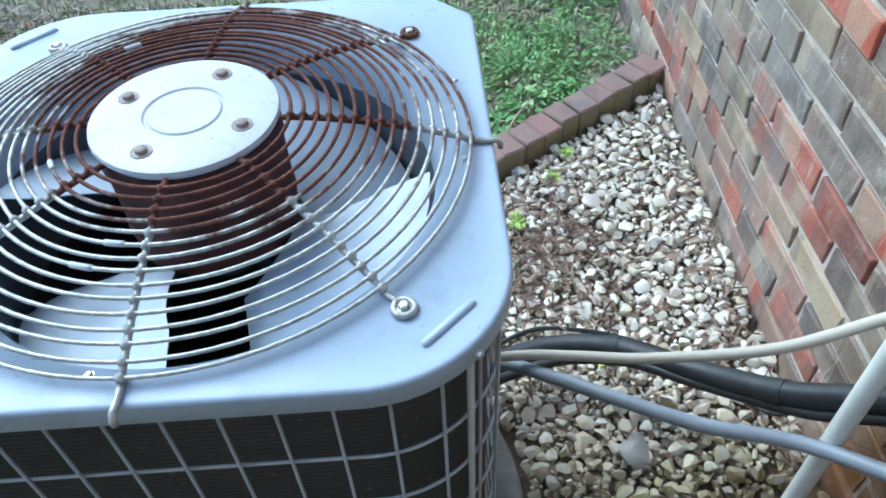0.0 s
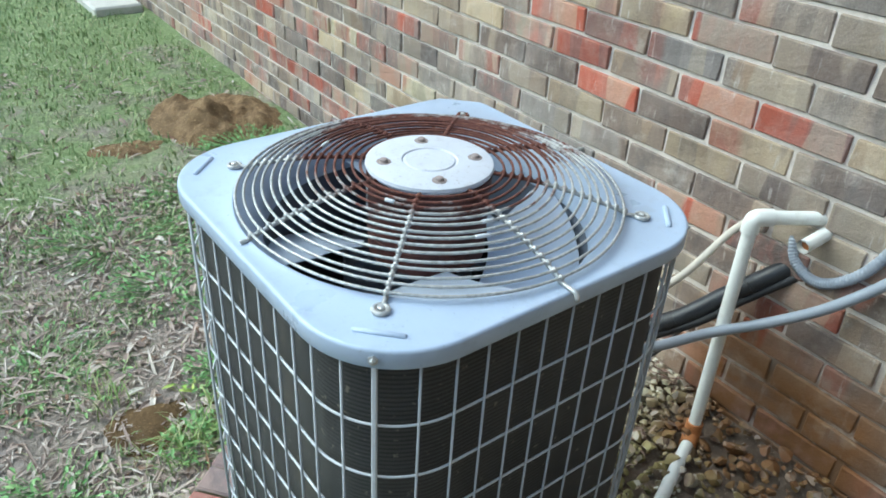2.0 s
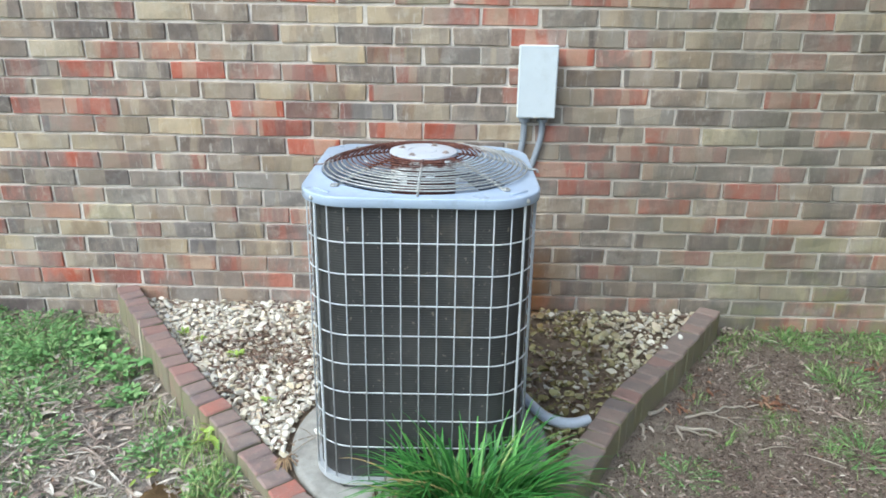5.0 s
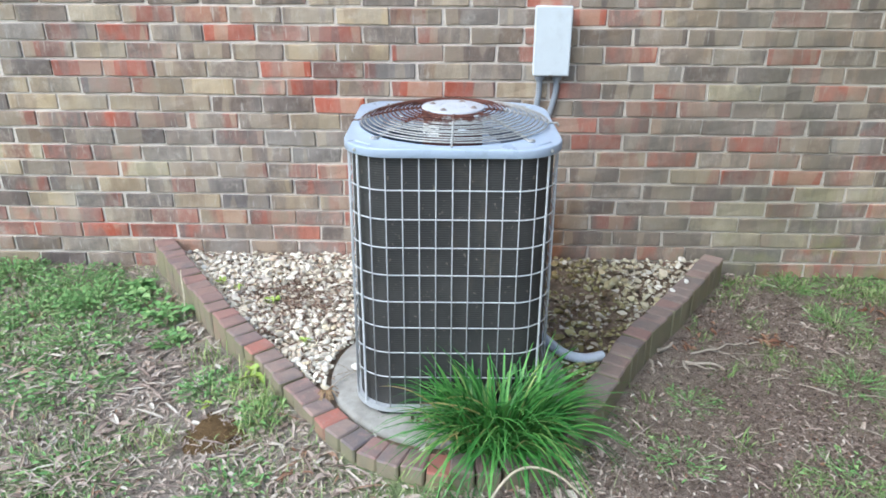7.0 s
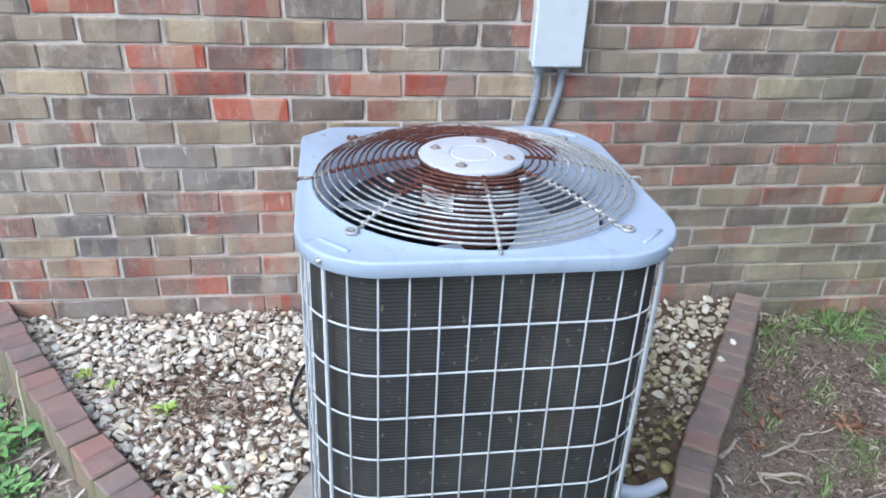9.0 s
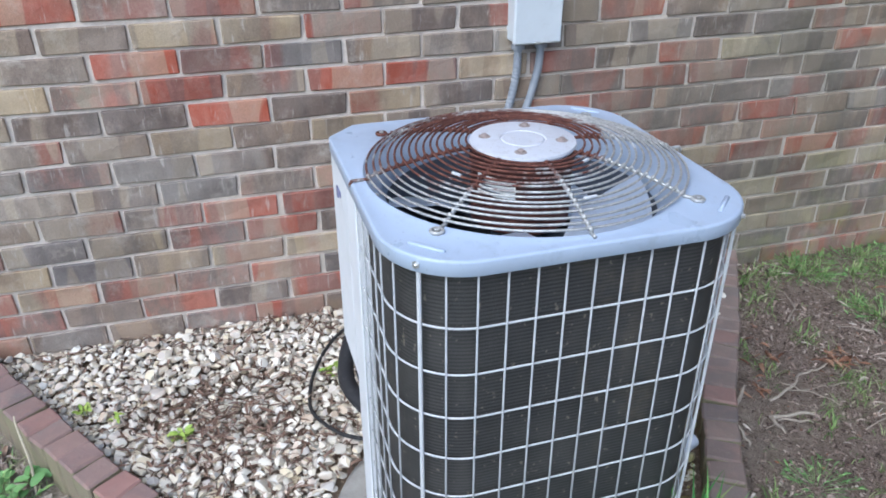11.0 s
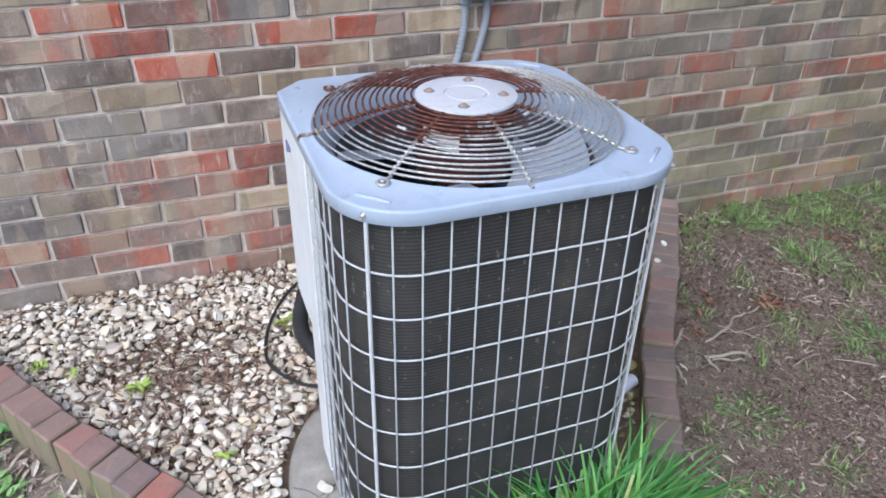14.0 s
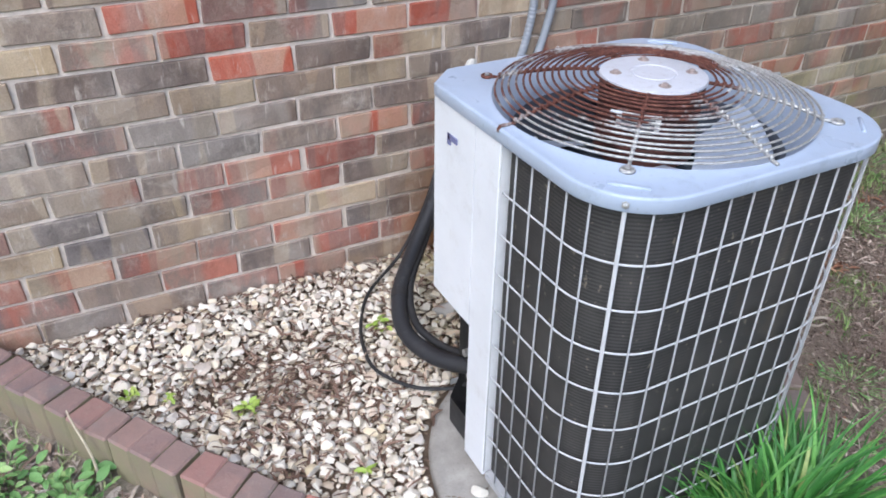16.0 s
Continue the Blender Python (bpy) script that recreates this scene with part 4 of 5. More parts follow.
for layer, tries, small, large in ((0, 26000, 0.0145, 0.023), (0, 30000, 0.0100, 0.0145), (1, 26000, 0.0120, 0.0205), (1, 24000, 0.0080, 0.0115), (0, 30000, 0.0055, 0.0085), (1, 30000, 0.0050, 0.0075)):
    for _ in range(tries):
        x, y = rnd.uniform(-1.4, 0.0), rnd.uniform(-1.15, 1.25)
        if not inside(x, y, BED) or x > wall_x(y) - 0.012 or off_line(x, y, EDGE2) < 0.056:
            continue
        rp = math.hypot(x + 0.918, y - 0.035)
        if rp < 0.390 or (x < -1.0 and rp < 0.50 and rnd.random() < 0.97):
            continue
        south = y < -0.05
        if south and rnd.random() < 0.936 - 0.012 * layer - (0.06 if y < -0.6 else 0.0):
            continue
        thin = noise.noise((x * 4.5, y * 4.5, 9)) + 0.5 * math.exp(-((x + 0.42) ** 2 + (y - 0.55) ** 2) / 0.02)
        if layer and thin > 0.35 and rnd.random() < 0.9:
            continue
        s = rnd.uniform(small, large) if rnd.random() < 0.9 else large * rnd.uniform(1.0, 1.2)
        z = -0.020 + 0.019 * layer + s * 0.40 + rnd.uniform(-0.002, 0.003) + 0.016 * max(0, 1 + x * 2.2)
        if fits(x, y, z, s):
            stamp(g, SHAPES[rnd.randrange(30)], pose(x, y, z, rnd.uniform(-22, 22), rnd.uniform(-22, 22), rnd.uniform(0, 360)) @ Matrix.Scale(s * 1.12, 4))
solid("gravel", g.mesh("gravel", M_GRAVEL, True, 24), "cream and white river gravel, mossy and stained on the shaded side", "gravel", kind="stuff")


# ---- disconnect box and pipes on the wall ----
box = thing("disconnect_box", (-0.045, -0.345, 0.795), "pale grey steel electrical disconnect box screwed to the brick wall", "electrical box")
g = Geo()
chamfer_box(g, (-0.078, -0.410, 0.797), (0.004, -0.279, 1.040), 0.004)
part("body", g.mesh("box_body", M_BOX, True, 35), box)
g = Geo()
chamfer_box(g, (-0.090, -0.414, 0.793), (-0.076, -0.275, 1.050), 0.0045)
part("cover", g.mesh("box_cover", M_BOX, True, 35), box, "plain pale grey hinged cover")
g = Geo()
chamfer_box(g, (-0.094, -0.352, 0.7935), (-0.060, -0.336, 0.800), 0.002)
part("hasp", g.mesh("hasp", M_SCREW), box, "zinc hasp under the cover")
for yy in (-0.308, -0.375):
    g = Geo()
    lathe(g, [(0.017, 0.772), (0.019, 0.774), (0.019, 0.784), (0.016, 0.786), (0.016, 0.798)], 12, (-0.042, yy), close_top=True, close_bottom=True)
    part("conduit_nut", g.mesh("conduit_nut", M_CONDUIT, True, 35), box, "ribbed conduit connector")


def ribbed(r, n):
    return lambda u: r * (1.0 + 0.06 * math.sin(u * n * 2 * math.pi))


def pipe(name, pts, r, mat, label, category, sides=10, n=90, rib=0):
    g = Geo()
    count = rib * 5 if rib else n
    tube(g, spline(pts, count), ribbed(r, rib) if rib else r, sides)
    return solid(name, g.mesh(name, mat, True, 50), label, category)


pipe("flexible_conduit", [(-0.042, -0.308, 0.778), (-0.041, -0.306, 0.70), (-0.039, -0.286, 0.60), (-0.038, -0.250, 0.515), (-0.036, -0.200, 0.460), (-0.034, -0.155, 0.446), (-0.030, -0.110, 0.470), (-0.012, -0.085, 0.52), (0.02, -0.078, 0.55)],
     0.0115, M_CONDUIT, "ribbed grey conduit looping from the box into the wall", "conduit", rib=70)
pipe("power_whip", [(-0.042, -0.375, 0.778), (-0.041, -0.369, 0.70), (-0.045, -0.325, 0.565), (-0.065, -0.235, 0.44), (-0.098, -0.145, 0.356), (-0.19, -0.055, 0.305), (-0.307, -0.010, 0.29), (-0.41, 0.050, 0.275), (-0.50, 0.125, 0.235), (-0.575, 0.19, 0.19), (-0.66, 0.20, 0.165)],
     0.0115, M_CONDUIT, "grey conduit running from the box to the condenser", "conduit")
pipe("beige_cable", [(0.02, -0.05, 0.545), (-0.04, -0.020, 0.535), (-0.094, 0.010, 0.495), (-0.22, 0.030, 0.41), (-0.36, 0.104, 0.30), (-0.46, 0.145, 0.26), (-0.55, 0.167, 0.24), (-0.66, 0.185, 0.20)],
     0.0085, M_BEIGE, "thin beige cable sagging from the wall to the condenser", "cable")
line_pts = [(0.03, -0.115, 0.45), (-0.03, -0.085, 0.42), (-0.09, -0.015, 0.34), (-0.156, 0.053, 0.258), (-0.25, 0.165, 0.17), (-0.352, 0.254, 0.122), (-0.46, 0.290, 0.088), (-0.57, 0.265, 0.082), (-0.66, 0.215, 0.100)]
big_lump = pebble_shapes(1, 77)[0]
lineset = pipe("refrigerant_line", line_pts, 0.021, M_FOAM, "thick black foam-wrapped refrigerant line curving to the condenser", "pipe", 12)
pipe("liquid_line", [(x + 0.012, y - 0.036, z + 0.004) for x, y, z in line_pts], 0.010, M_BLACK, "thin black liquid line beside the foam-wrapped line", "pipe", 10)
fit_line = spline(line_pts, 90)
for k in (34, 56, 18):
    g = Geo()
    tube(g, [fit_line[k - 1], fit_line[k], fit_line[k + 1]], 0.0225, 12)
    tagged(under(new("cable_tie", g.mesh("cable_tie", M_BLACK, True, 40)), lineset), "black plastic tie")
g = Geo()                          # dark lumps in place of the shaded hole where the line enters the wall
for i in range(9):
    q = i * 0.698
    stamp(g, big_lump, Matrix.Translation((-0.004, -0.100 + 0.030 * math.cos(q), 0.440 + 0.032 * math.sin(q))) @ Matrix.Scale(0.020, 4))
tagged(under(new("foam_collar", g.mesh("foam_collar", M_COLLAR, True)), lineset), "dark brown lumps standing in for the hole at the wall")
pipe("control_wire", [(-0.06, -0.02, 0.36), (-0.10, 0.06, 0.20), (-0.10, 0.14, 0.06), (-0.19, 0.275, 0.028), (-0.30, 0.345, 0.022), (-0.40, 0.378, 0.020), (-0.49, 0.382, 0.020), (-0.585, 0.330, 0.024), (-0.645, 0.262, 0.040), (-0.67, 0.22, 0.06)],
     0.0048, M_BLACK, "thin black control wire looping over the gravel", "wire", 7)

drain = thing("drain_pipe", (-0.15, -0.035, -0.01), "white plastic drain pipe from the wall down to the gravel", "pipe")
g = Geo()
tube(g, [Vector((0.01, -0.150, 0.574)), Vector((-0.118, -0.058, 0.571))], 0.0145, 14)
part("wall_run", g.mesh("wall_run", M_PVC, True, 40), drain)
g = Geo()
tube(g, spline([(-0.100, -0.070, 0.571), (-0.126, -0.053, 0.570), (-0.134, -0.049, 0.561), (-0.1347, -0.049, 0.538)], 14), 0.0182, 14)
part("elbow", g.mesh("elbow", M_PVC, True, 40), drain, "white plastic elbow")
g = Geo()
tube(g, [Vector((-0.134, -0.049, 0.560)), Vector((-0.163, -0.072, 0.012))], 0.0145, 14)
part("downpipe", g.mesh("downpipe", M_PVC, True, 40), drain)
g = Geo()
tube(g, spline([(-0.1615, -0.071, 0.040), (-0.165, -0.073, 0.012), (-0.179, -0.079, 0.002), (-0.203, -0.089, 0.001)], 12), 0.0195, 14)
part("coupling", g.mesh("coupling", M_RUSTFIT, True, 40), drain, "rust-stained elbow at the gravel")
g = Geo()
tube(g, spline([(-0.193, -0.085, 0.004), (-0.40, -0.165, 0.012), (-0.66, -0.262, 0.018)], 30), 0.0145, 14)
part("ground_run", g.mesh("ground_run", M_PVC, True, 40), drain)
g = Geo()
tube(g, spline([(-0.655, -0.260, 0.018), (-0.76, -0.300, 0.020), (-0.840, -0.345, 0.020), (-0.868, -0.405, 0.020), (-0.848, -0.470, 0.020)], 40), 0.0165, 14)
part("outlet_hose", g.mesh("outlet_hose", M_PVCGREY, True, 40), drain, "pale blue-grey outlet hose bent towards the edging")

stub = thing("pipe_stub", (-0.01, -0.150, 0.545), "short open white plastic pipe stub sticking out of the wall", "pipe")
g = Geo()
a, b = Vector((0.03, -0.152, 0.553)), Vector((-0.099, -0.147, 0.541))
tube(g, [a, b], 0.0145, 14, caps=False)
tube(g, [b, a], 0.0115, 14, caps=False)
d = (b - a).normalized()
tube(g, [b - d * 0.0005, b + d * 0.0005], 0.0146, 14, caps=False)
part("sleeve", g.mesh("stub_sleeve", M_PVC, True, 40), stub)
g = Geo()
tube(g, [a, b - d * 0.012], 0.0116, 12)
part("plug", g.mesh("stub_plug", M_RUSTFIT, True, 40), stub, "brown residue inside")

# ---- loose stones ----
big = pebble_shapes(4, 21, 2)


def stone(shape, x, y, z, s, turn, mat, label):
    g = Geo()
    stamp(g, shape, Matrix.Identity(4))
    return solid("stone", g.mesh("stone", mat, True, 35), label, "stone", loc=pose(x, y, z, 8, -6, turn) @ Matrix.Scale(s, 4))


stone(big[0], -0.913, 0.334, 0.011, 0.021, 40, M_STONE, "single white stone lying on the concrete pad")
stone(big[1], -0.335, 0.105, 0.010, 0.045, 80, M_GREYSTONE, "rounded grey stone in the gravel under the pipes")
stone(big[2], -0.373, -0.872, 0.069, 0.013, 10, M_STONE, "small white stone lying on the brick edging")
stone(big[3], -0.448, -0.800, 0.066, 0.013, 70, M_STONE, "small white stone lying on the brick edging")
stone(big[2], -1.235, 0.245, -0.022, 0.012, 120, M_STONE, "small white stone between pad and edging")

# ---- dug earth ----
def mound(name, cx, cy, rx, ry, h, mat, label, seed, n=40):
    g = Geo()
    for j in range(n + 1):
        for i in range(n + 1):
            u, v = i / n * 2 - 1, j / n * 2 - 1
            f = max(0.0, 1 - (u * u + v * v)) ** 1.3
            x, y = cx + u * rx, cy + v * ry
            bump = 1 + 1.25 * noise.noise((x * 6, y * 6, seed)) + 0.6 * noise.noise((x * 17, y * 17, seed)) + 0.3 * noise.noise((x * 41, y * 41, seed))
            g.v.append((x, y, lawn_z(x, y) - 0.012 + f * h * bump))
    w = n + 1
    g.f = [(j * w + i, j * w + i + 1, (j + 1) * w + i + 1, (j + 1) * w + i) for j in range(n) for i in range(n)]
    g.m = [0] * len(g.f)
    return solid(name, g.mesh(name, mat, True), label, "soil", kind="structure")


mound("dirt_mound", -0.295, 2.46, 0.33, 0.38, 0.076, M_MOUND, "mound of dug golden-brown clay beside the wall", 2)
mound("dirt_patch", -0.72, 2.33, 0.22, 0.12, 0.026, M_MOUND, "low spill of dug clay on the grass", 4)
mound("earth_patch", -1.155, 0.715, 0.19, 0.15, 0.022, M_SPOT, "damp brown patch of earth in the lawn", 6, 24)


# ---- litter and grass ----
def leaflet(g, m, length, width, bend, slot=0):
    """A small curled leaf of six faces."""
    vs = []
    for i in range(4):
        u = i / 3
        wd = width * math.sin(math.pi * (0.12 + 0.8 * u)) * 0.5
        z = bend * length * (u - u * u) * 1.6
        vs += [m @ Vector((length * (u - 0.5), -wd, z + wd * 0.5)), m @ Vector((length * (u - 0.5), 0, z)), m @ Vector((length * (u - 0.5), wd, z + wd * 0.5))]
    fs = []
    for i in range(3):
        k = i * 3
        fs += [(k, k + 3, k + 4, k + 1), (k + 1, k + 4, k + 5, k + 2)]
    g.add(vs, fs, slot)


def blade(g, x, y, z, yaw, length, width, lean, slot=0, steps=4):
    """A bent grass blade, wide at the foot."""
    c, s = math.cos(yaw), math.sin(yaw)
    vs = []
    for i in range(steps + 1):
        u = i / steps
        a = lean * u
        out, up = length * u * math.sin(a * 0.75), length * u * math.cos(a * 0.75)
        wd = width * (1 - u ** 2.2) * 0.5 + 0.0002
        px, py = x + c * out, y + s * out
        vs += [(px - s * wd, py + c * wd, z + up), (px + s * wd, py - c * wd, z + up)]
    g.add(vs, [(2 * i, 2 * i + 1, 2 * i + 3, 2 * i + 2) for i in range(steps)], slot)


def free_lawn(x, y):
    return x < wall_x(y) - 0.008 and not inside(x, y, BED) and off_line(x, y, EDGE2) > 0.056


rnd = random.Random(17)
g = Geo()
made = 0
while made < 66000:
    if rnd.random() < 0.72:
        x, y = rnd.uniform(-2.3, 0.0), rnd.uniform(-1.9, 2.0)
    else:
        x, y = rnd.uniform(-3.0, 0.0), rnd.uniform(-2.6, 3.6)
    made += 1
    if not free_lawn(x, y):
        continue
    dens = 0.9 + 0.9 * noise.noise((x * 1.9, y * 1.9, 31)) + 0.45 * max(0, -x - 0.9)
    if y < -0.3:
        dens -= min(0.62, (-0.3 - y) * 2.2)
    dens -= max(0.0, -x - 1.9) * 1.2 + max(0.0, -y - 1.5) * 1.5
    if y > 1.9:
        dens -= 0.35
    if rnd.random() > dens:
        continue
    L = rnd.uniform(0.009, 0.028) if rnd.random() < 0.86 else rnd.uniform(0.028, 0.060)
    if y < -0.4:
        L *= 0.6
        if rnd.random() < 0.25:
            continue
    m = pose(x, y, lawn_z(x, y) + rnd.uniform(0.002, 0.009), rnd.uniform(-32, 32), rnd.uniform(-20, 20), rnd.uniform(0, 360))
    if rnd.random() < 0.4:
        L *= 1.9                   # straws
        leaflet(g, m, L, L * rnd.uniform(0.06, 0.11), rnd.uniform(-0.1, 0.3))
    else:
        leaflet(g, m, L, L * rnd.uniform(0.18, 0.45), rnd.uniform(-0.2, 0.5))
solid("leaf_litter", g.mesh("leaf_litter", M_LITTER), "tan and grey dry leaves scattered over the lawn", "dry leaves", kind="stuff")

g, g_shred = Geo(), Geo()
for _ in range(1550):
    x, y = rnd.gauss(-0.42, 0.24), rnd.gauss(0.58, 0.24)
    if rnd.random() < 0.42:
        x, y = rnd.uniform(-1.1, -0.02), rnd.uniform(-0.9, 1.0)
    if x > wall_x(y) - 0.02 or not inside(x, y, BED) or off_line(x, y, EDGE2) < 0.06 or math.hypot(x + 0.918, y - 0.035) < 0.36:
        continue
    L = rnd.uniform(0.010, 0.034)
    leaflet(g, pose(x, y, rnd.uniform(-0.004, 0.012) + 0.016 * max(0, 1 + x * 2.2), rnd.uniform(-20, 20), rnd.uniform(-16, 16), rnd.uniform(0, 360)), L, L * rnd.uniform(0.15, 0.4), rnd.uniform(-0.1, 0.25))
for _ in range(900):               # shreds and needles lying on the stones
    if rnd.random() < 0.16:
        y = rnd.uniform(0.05, 1.1)
        x = wall_x(y) - abs(rnd.gauss(0.0, 0.05)) - 0.015
    elif rnd.random() < 0.6:
        x, y = rnd.gauss(-0.48, 0.13), rnd.gauss(0.60, 0.17)
    else:
        x, y = rnd.uniform(-1.0, -0.05), rnd.uniform(-0.05, 1.0)
    if x > wall_x(y) - 0.012 or not inside(x, y, BED) or off_line(x, y, EDGE2) < 0.05 or math.hypot(x + 0.918, y - 0.035) < 0.40:
        continue
    L = rnd.uniform(0.014, 0.048)
    leaflet(g_shred, pose(x, y, rnd.uniform(0.006, 0.022) + 0.016 * max(0, 1 + x * 2.2), rnd.uniform(-25, 25), rnd.uniform(-14, 14), rnd.uniform(0, 360)), L, L * rnd.uniform(0.07, 0.22), rnd.uniform(-0.1, 0.25))
solid("leaf_shreds", g_shred.mesh("leaf_shreds", M_SHRED), "thin brown leaf shreds and needles lying on the gravel", "dry leaves", kind="stuff")
for _ in range(60):                # blown in under the cage and beside the pad
    q = radians(rnd.uniform(158, 240))
    r = rnd.uniform(0.255, 0.33)
    leaflet(g, pose(UX + r * math.cos(q), UY + r * math.sin(q), rnd.uniform(0.004, 0.02), rnd.uniform(-25, 25), rnd.uniform(-25, 25), rnd.uniform(0, 360)), rnd.uniform(0.02, 0.06), 0.012, 0.3)
solid("brown_leaves", g.mesh("brown_leaves", M_BROWNLEAF), "dead brown leaves caught between the pebbles", "dry leaves", kind="stuff")

g = Geo()
made = 0
while made < 78000:                # shredded bark and leaf crumbs on the bare south side
    made += 1
    x, y = rnd.uniform(-2.1, 0.0), rnd.uniform(-2.1, 0.1)
    if not free_lawn(x, y) or rnd.random() > 0.8 + 0.7 * noise.noise((x * 2.3, y * 2.3, 12)):
        continue
    if rnd.random() < max(0.0, -x - 1.8) * 2 + max(0.0, -y - 1.8) * 2:
        continue
    L = rnd.uniform(0.005, 0.014) if rnd.random() < 0.98 else rnd.uniform(0.014, 0.028)
    leaflet(g, pose(x, y, lawn_z(x, y) + rnd.uniform(0.001, 0.006), rnd.uniform(-30, 30), rnd.uniform(-20, 20), rnd.uniform(0, 360)), L, L * rnd.uniform(0.25, 0.6), rnd.uniform(-0.1, 0.3))
solid("bark_litter", g.mesh("bark_litter", M_BARK), "brown shredded bark and leaf crumbs on bare soil", "bark", kind="stuff")

g, g_south = Geo(), Geo()
made = 0
while made < 60000:
    made += 1
    if rnd.random() < 0.55:
        x, y = rnd.uniform(-2.2, 0.0), rnd.uniform(-1.9, 2.0)
        far = False
    else:
        x, y = rnd.uniform(-3.4, 0.0), rnd.uniform(1.5, 6.5)
        far = True
    if not free_lawn(x, y):
        continue
    if math.hypot((x + 0.295) / 0.33, (y - 2.46) / 0.38) < 0.85:
        continue
    f = noise.noise((x * 1.5, y * 1.5, 57)) + 0.5 * noise.noise((x * 5, y * 5, 58))
    limit = 0.02 if y > -0.4 else 0.40
    if y > 0.9:
        limit = -0.25
    if y > 2.2:
        limit = -0.55
    if y > 0.9 and x > -0.75:
        limit = -0.2
    if y < -1.0 and x > -0.45:
        limit = 0.28
    if f < limit and rnd.random() > 0.06:
        continue
    if y < -0.35:
        for k in range(2):
            blade(g_south, x + rnd.uniform(-0.01, 0.01), y + rnd.uniform(-0.01, 0.01), lawn_z(x, y) - 0.003, rnd.uniform(0, 6.283), rnd.uniform(0.012, 0.045), rnd.uniform(0.0016, 0.0036), rnd.uniform(0.5, 2.2), 0, 3)
        continue
    tall = rnd.uniform(0.014, 0.042) * (1.25 if far else 1.0)
    blade(g, x, y, lawn_z(x, y) - 0.003, rnd.uniform(0, 6.283), tall, rnd.uniform(0.0025, 0.0045) * (1.6 if far else 1.0), rnd.uniform(0.3, 1.9), 0, 3)
r = random.Random(64)
for i in range(92):                 # loose tufts, thicker along the wall
    if i < 32:
        x, y = wall_x(-1.3) - abs(r.gauss(0.02, 0.16)), r.uniform(-2.1, -1.12)
    elif i < 58:
        x, y = r.uniform(-0.75, -0.1), r.uniform(-2.1, -1.0)
    else:
        x, y = r.uniform(-1.9, -0.3), r.uniform(-2.0, -0.5)
    if not free_lawn(x, y):
        continue
    lush = r.uniform(0.5, 1.0)
    for k in range(int(r.uniform(14, 46) * lush)):
        q, d = r.uniform(0, 6.283), abs(r.gauss(0, 0.020 + 0.014 * lush))
        bx, by = x + d * math.cos(q), y + d * math.sin(q)
        if free_lawn(bx, by):
            blade(g_south, bx, by, lawn_z(bx, by) - 0.003, q + r.gauss(0, 0.7), r.uniform(0.02, 0.056) * (0.6 + 0.5 * lush), r.uniform(0.0024, 0.0048), r.uniform(0.6, 2.2), 0, 4)
solid("lawn_grass", g.mesh("lawn_grass", M_GRASS, True), "thin green lawn grass in patches", "grass", kind="stuff")
solid("sparse_grass", g_south.mesh("sparse_grass", M_GRASSDULL, True), "sparse dull green grass on the bare south side", "grass", kind="stuff")


def sprig(g, r, x, y, z, spread, tall, width, small):
    """One stemmed leaf of a weed that stands at x, y, z."""
    q = r.uniform(0, 6.283)
    d = spread * math.sqrt(r.random())
    up = tall * r.uniform(0.3, 1.0) * (1 - 0.5 * d / spread)
    tip = Vector((x + d * math.cos(q), y + d * math.sin(q), z + up))
    foot = Vector((x + 0.35 * d * math.cos(q), y + 0.35 * d * math.sin(q), z - 0.004))
    tube(g, [foot, (foot + tip) / 2 + Vector((0, 0, up * 0.12)), tip], 0.0008, 3)
    L = r.uniform(0.6, 1.2) * small
    leaflet(g, Matrix.Translation(tip) @ pose(0, 0, 0, r.uniform(-30, 30), r.uniform(-35, 15), math.degrees(q) + r.uniform(-60, 60)), L, L * width, r.uniform(-0.1, 0.4))


def weed(x, y, z, spread, tall, leaves, mat, label, seed, width=0.4, small=0.03):
    r = random.Random(seed)
    ob = thing("weed", (x, y, z), label, "weed")
    for i in range(leaves):
        g = Geo()
        sprig(g, r, x, y, z, spread, tall, width, small)
        part("leaf", g.mesh("leaf", mat, True), ob)
    return ob


# low weeds: middle, spread, height, number of leaves, leaf width
low = ((-0.36, 1.40, 0.18, 0.075, 260, 0.5), (-0.18, 1.58, 0.17, 0.06, 200, 0.5), (-0.46, 1.62, 0.17, 0.05, 150, 0.5), (-0.10, 1.88, 0.16, 0.07, 180, 0.5), (-0.66, 1.36, 0.17, 0.045, 150, 0.5),
       (-0.62, 1.80, 0.20, 0.04, 150, 0.5), (-0.95, 1.25, 0.18, 0.04, 120, 0.5), (-0.30, 2.05, 0.2, 0.06, 200, 0.5), (-0.95, 0.80, 0.10, 0.05, 110, 0.4), (-1.42, 0.62, 0.12, 0.035, 60, 0.4), (-1.10, 0.60, 0.08, 0.05, 70, 0.4),
       (-1.35, 1.05, 0.2, 0.03, 110, 0.4), (-1.0, 1.6, 0.24, 0.035, 130, 0.4), (-0.65, 1.02, 0.06, 0.04, 50, 0.4),
       (-0.88, -1.30, 0.12, 0.035, 60, 0.22), (-0.15, -1.38, 0.12, 0.05, 45, 0.22), (-0.12, -1.62, 0.14, 0.05, 50, 0.22), (-0.45, -1.45, 0.12, 0.04, 60, 0.22), (-1.0, -0.72, 0.09, 0.03, 40, 0.22), (-1.28, -0.62, 0.10, 0.03, 40, 0.3),
       (-1.35, -1.05, 0.12, 0.03, 50, 0.3), (-0.72, -1.62, 0.14, 0.04, 60, 0.22), (-0.15, -1.9, 0.2, 0.05, 60, 0.22))
r = random.Random(99)
g = Geo()
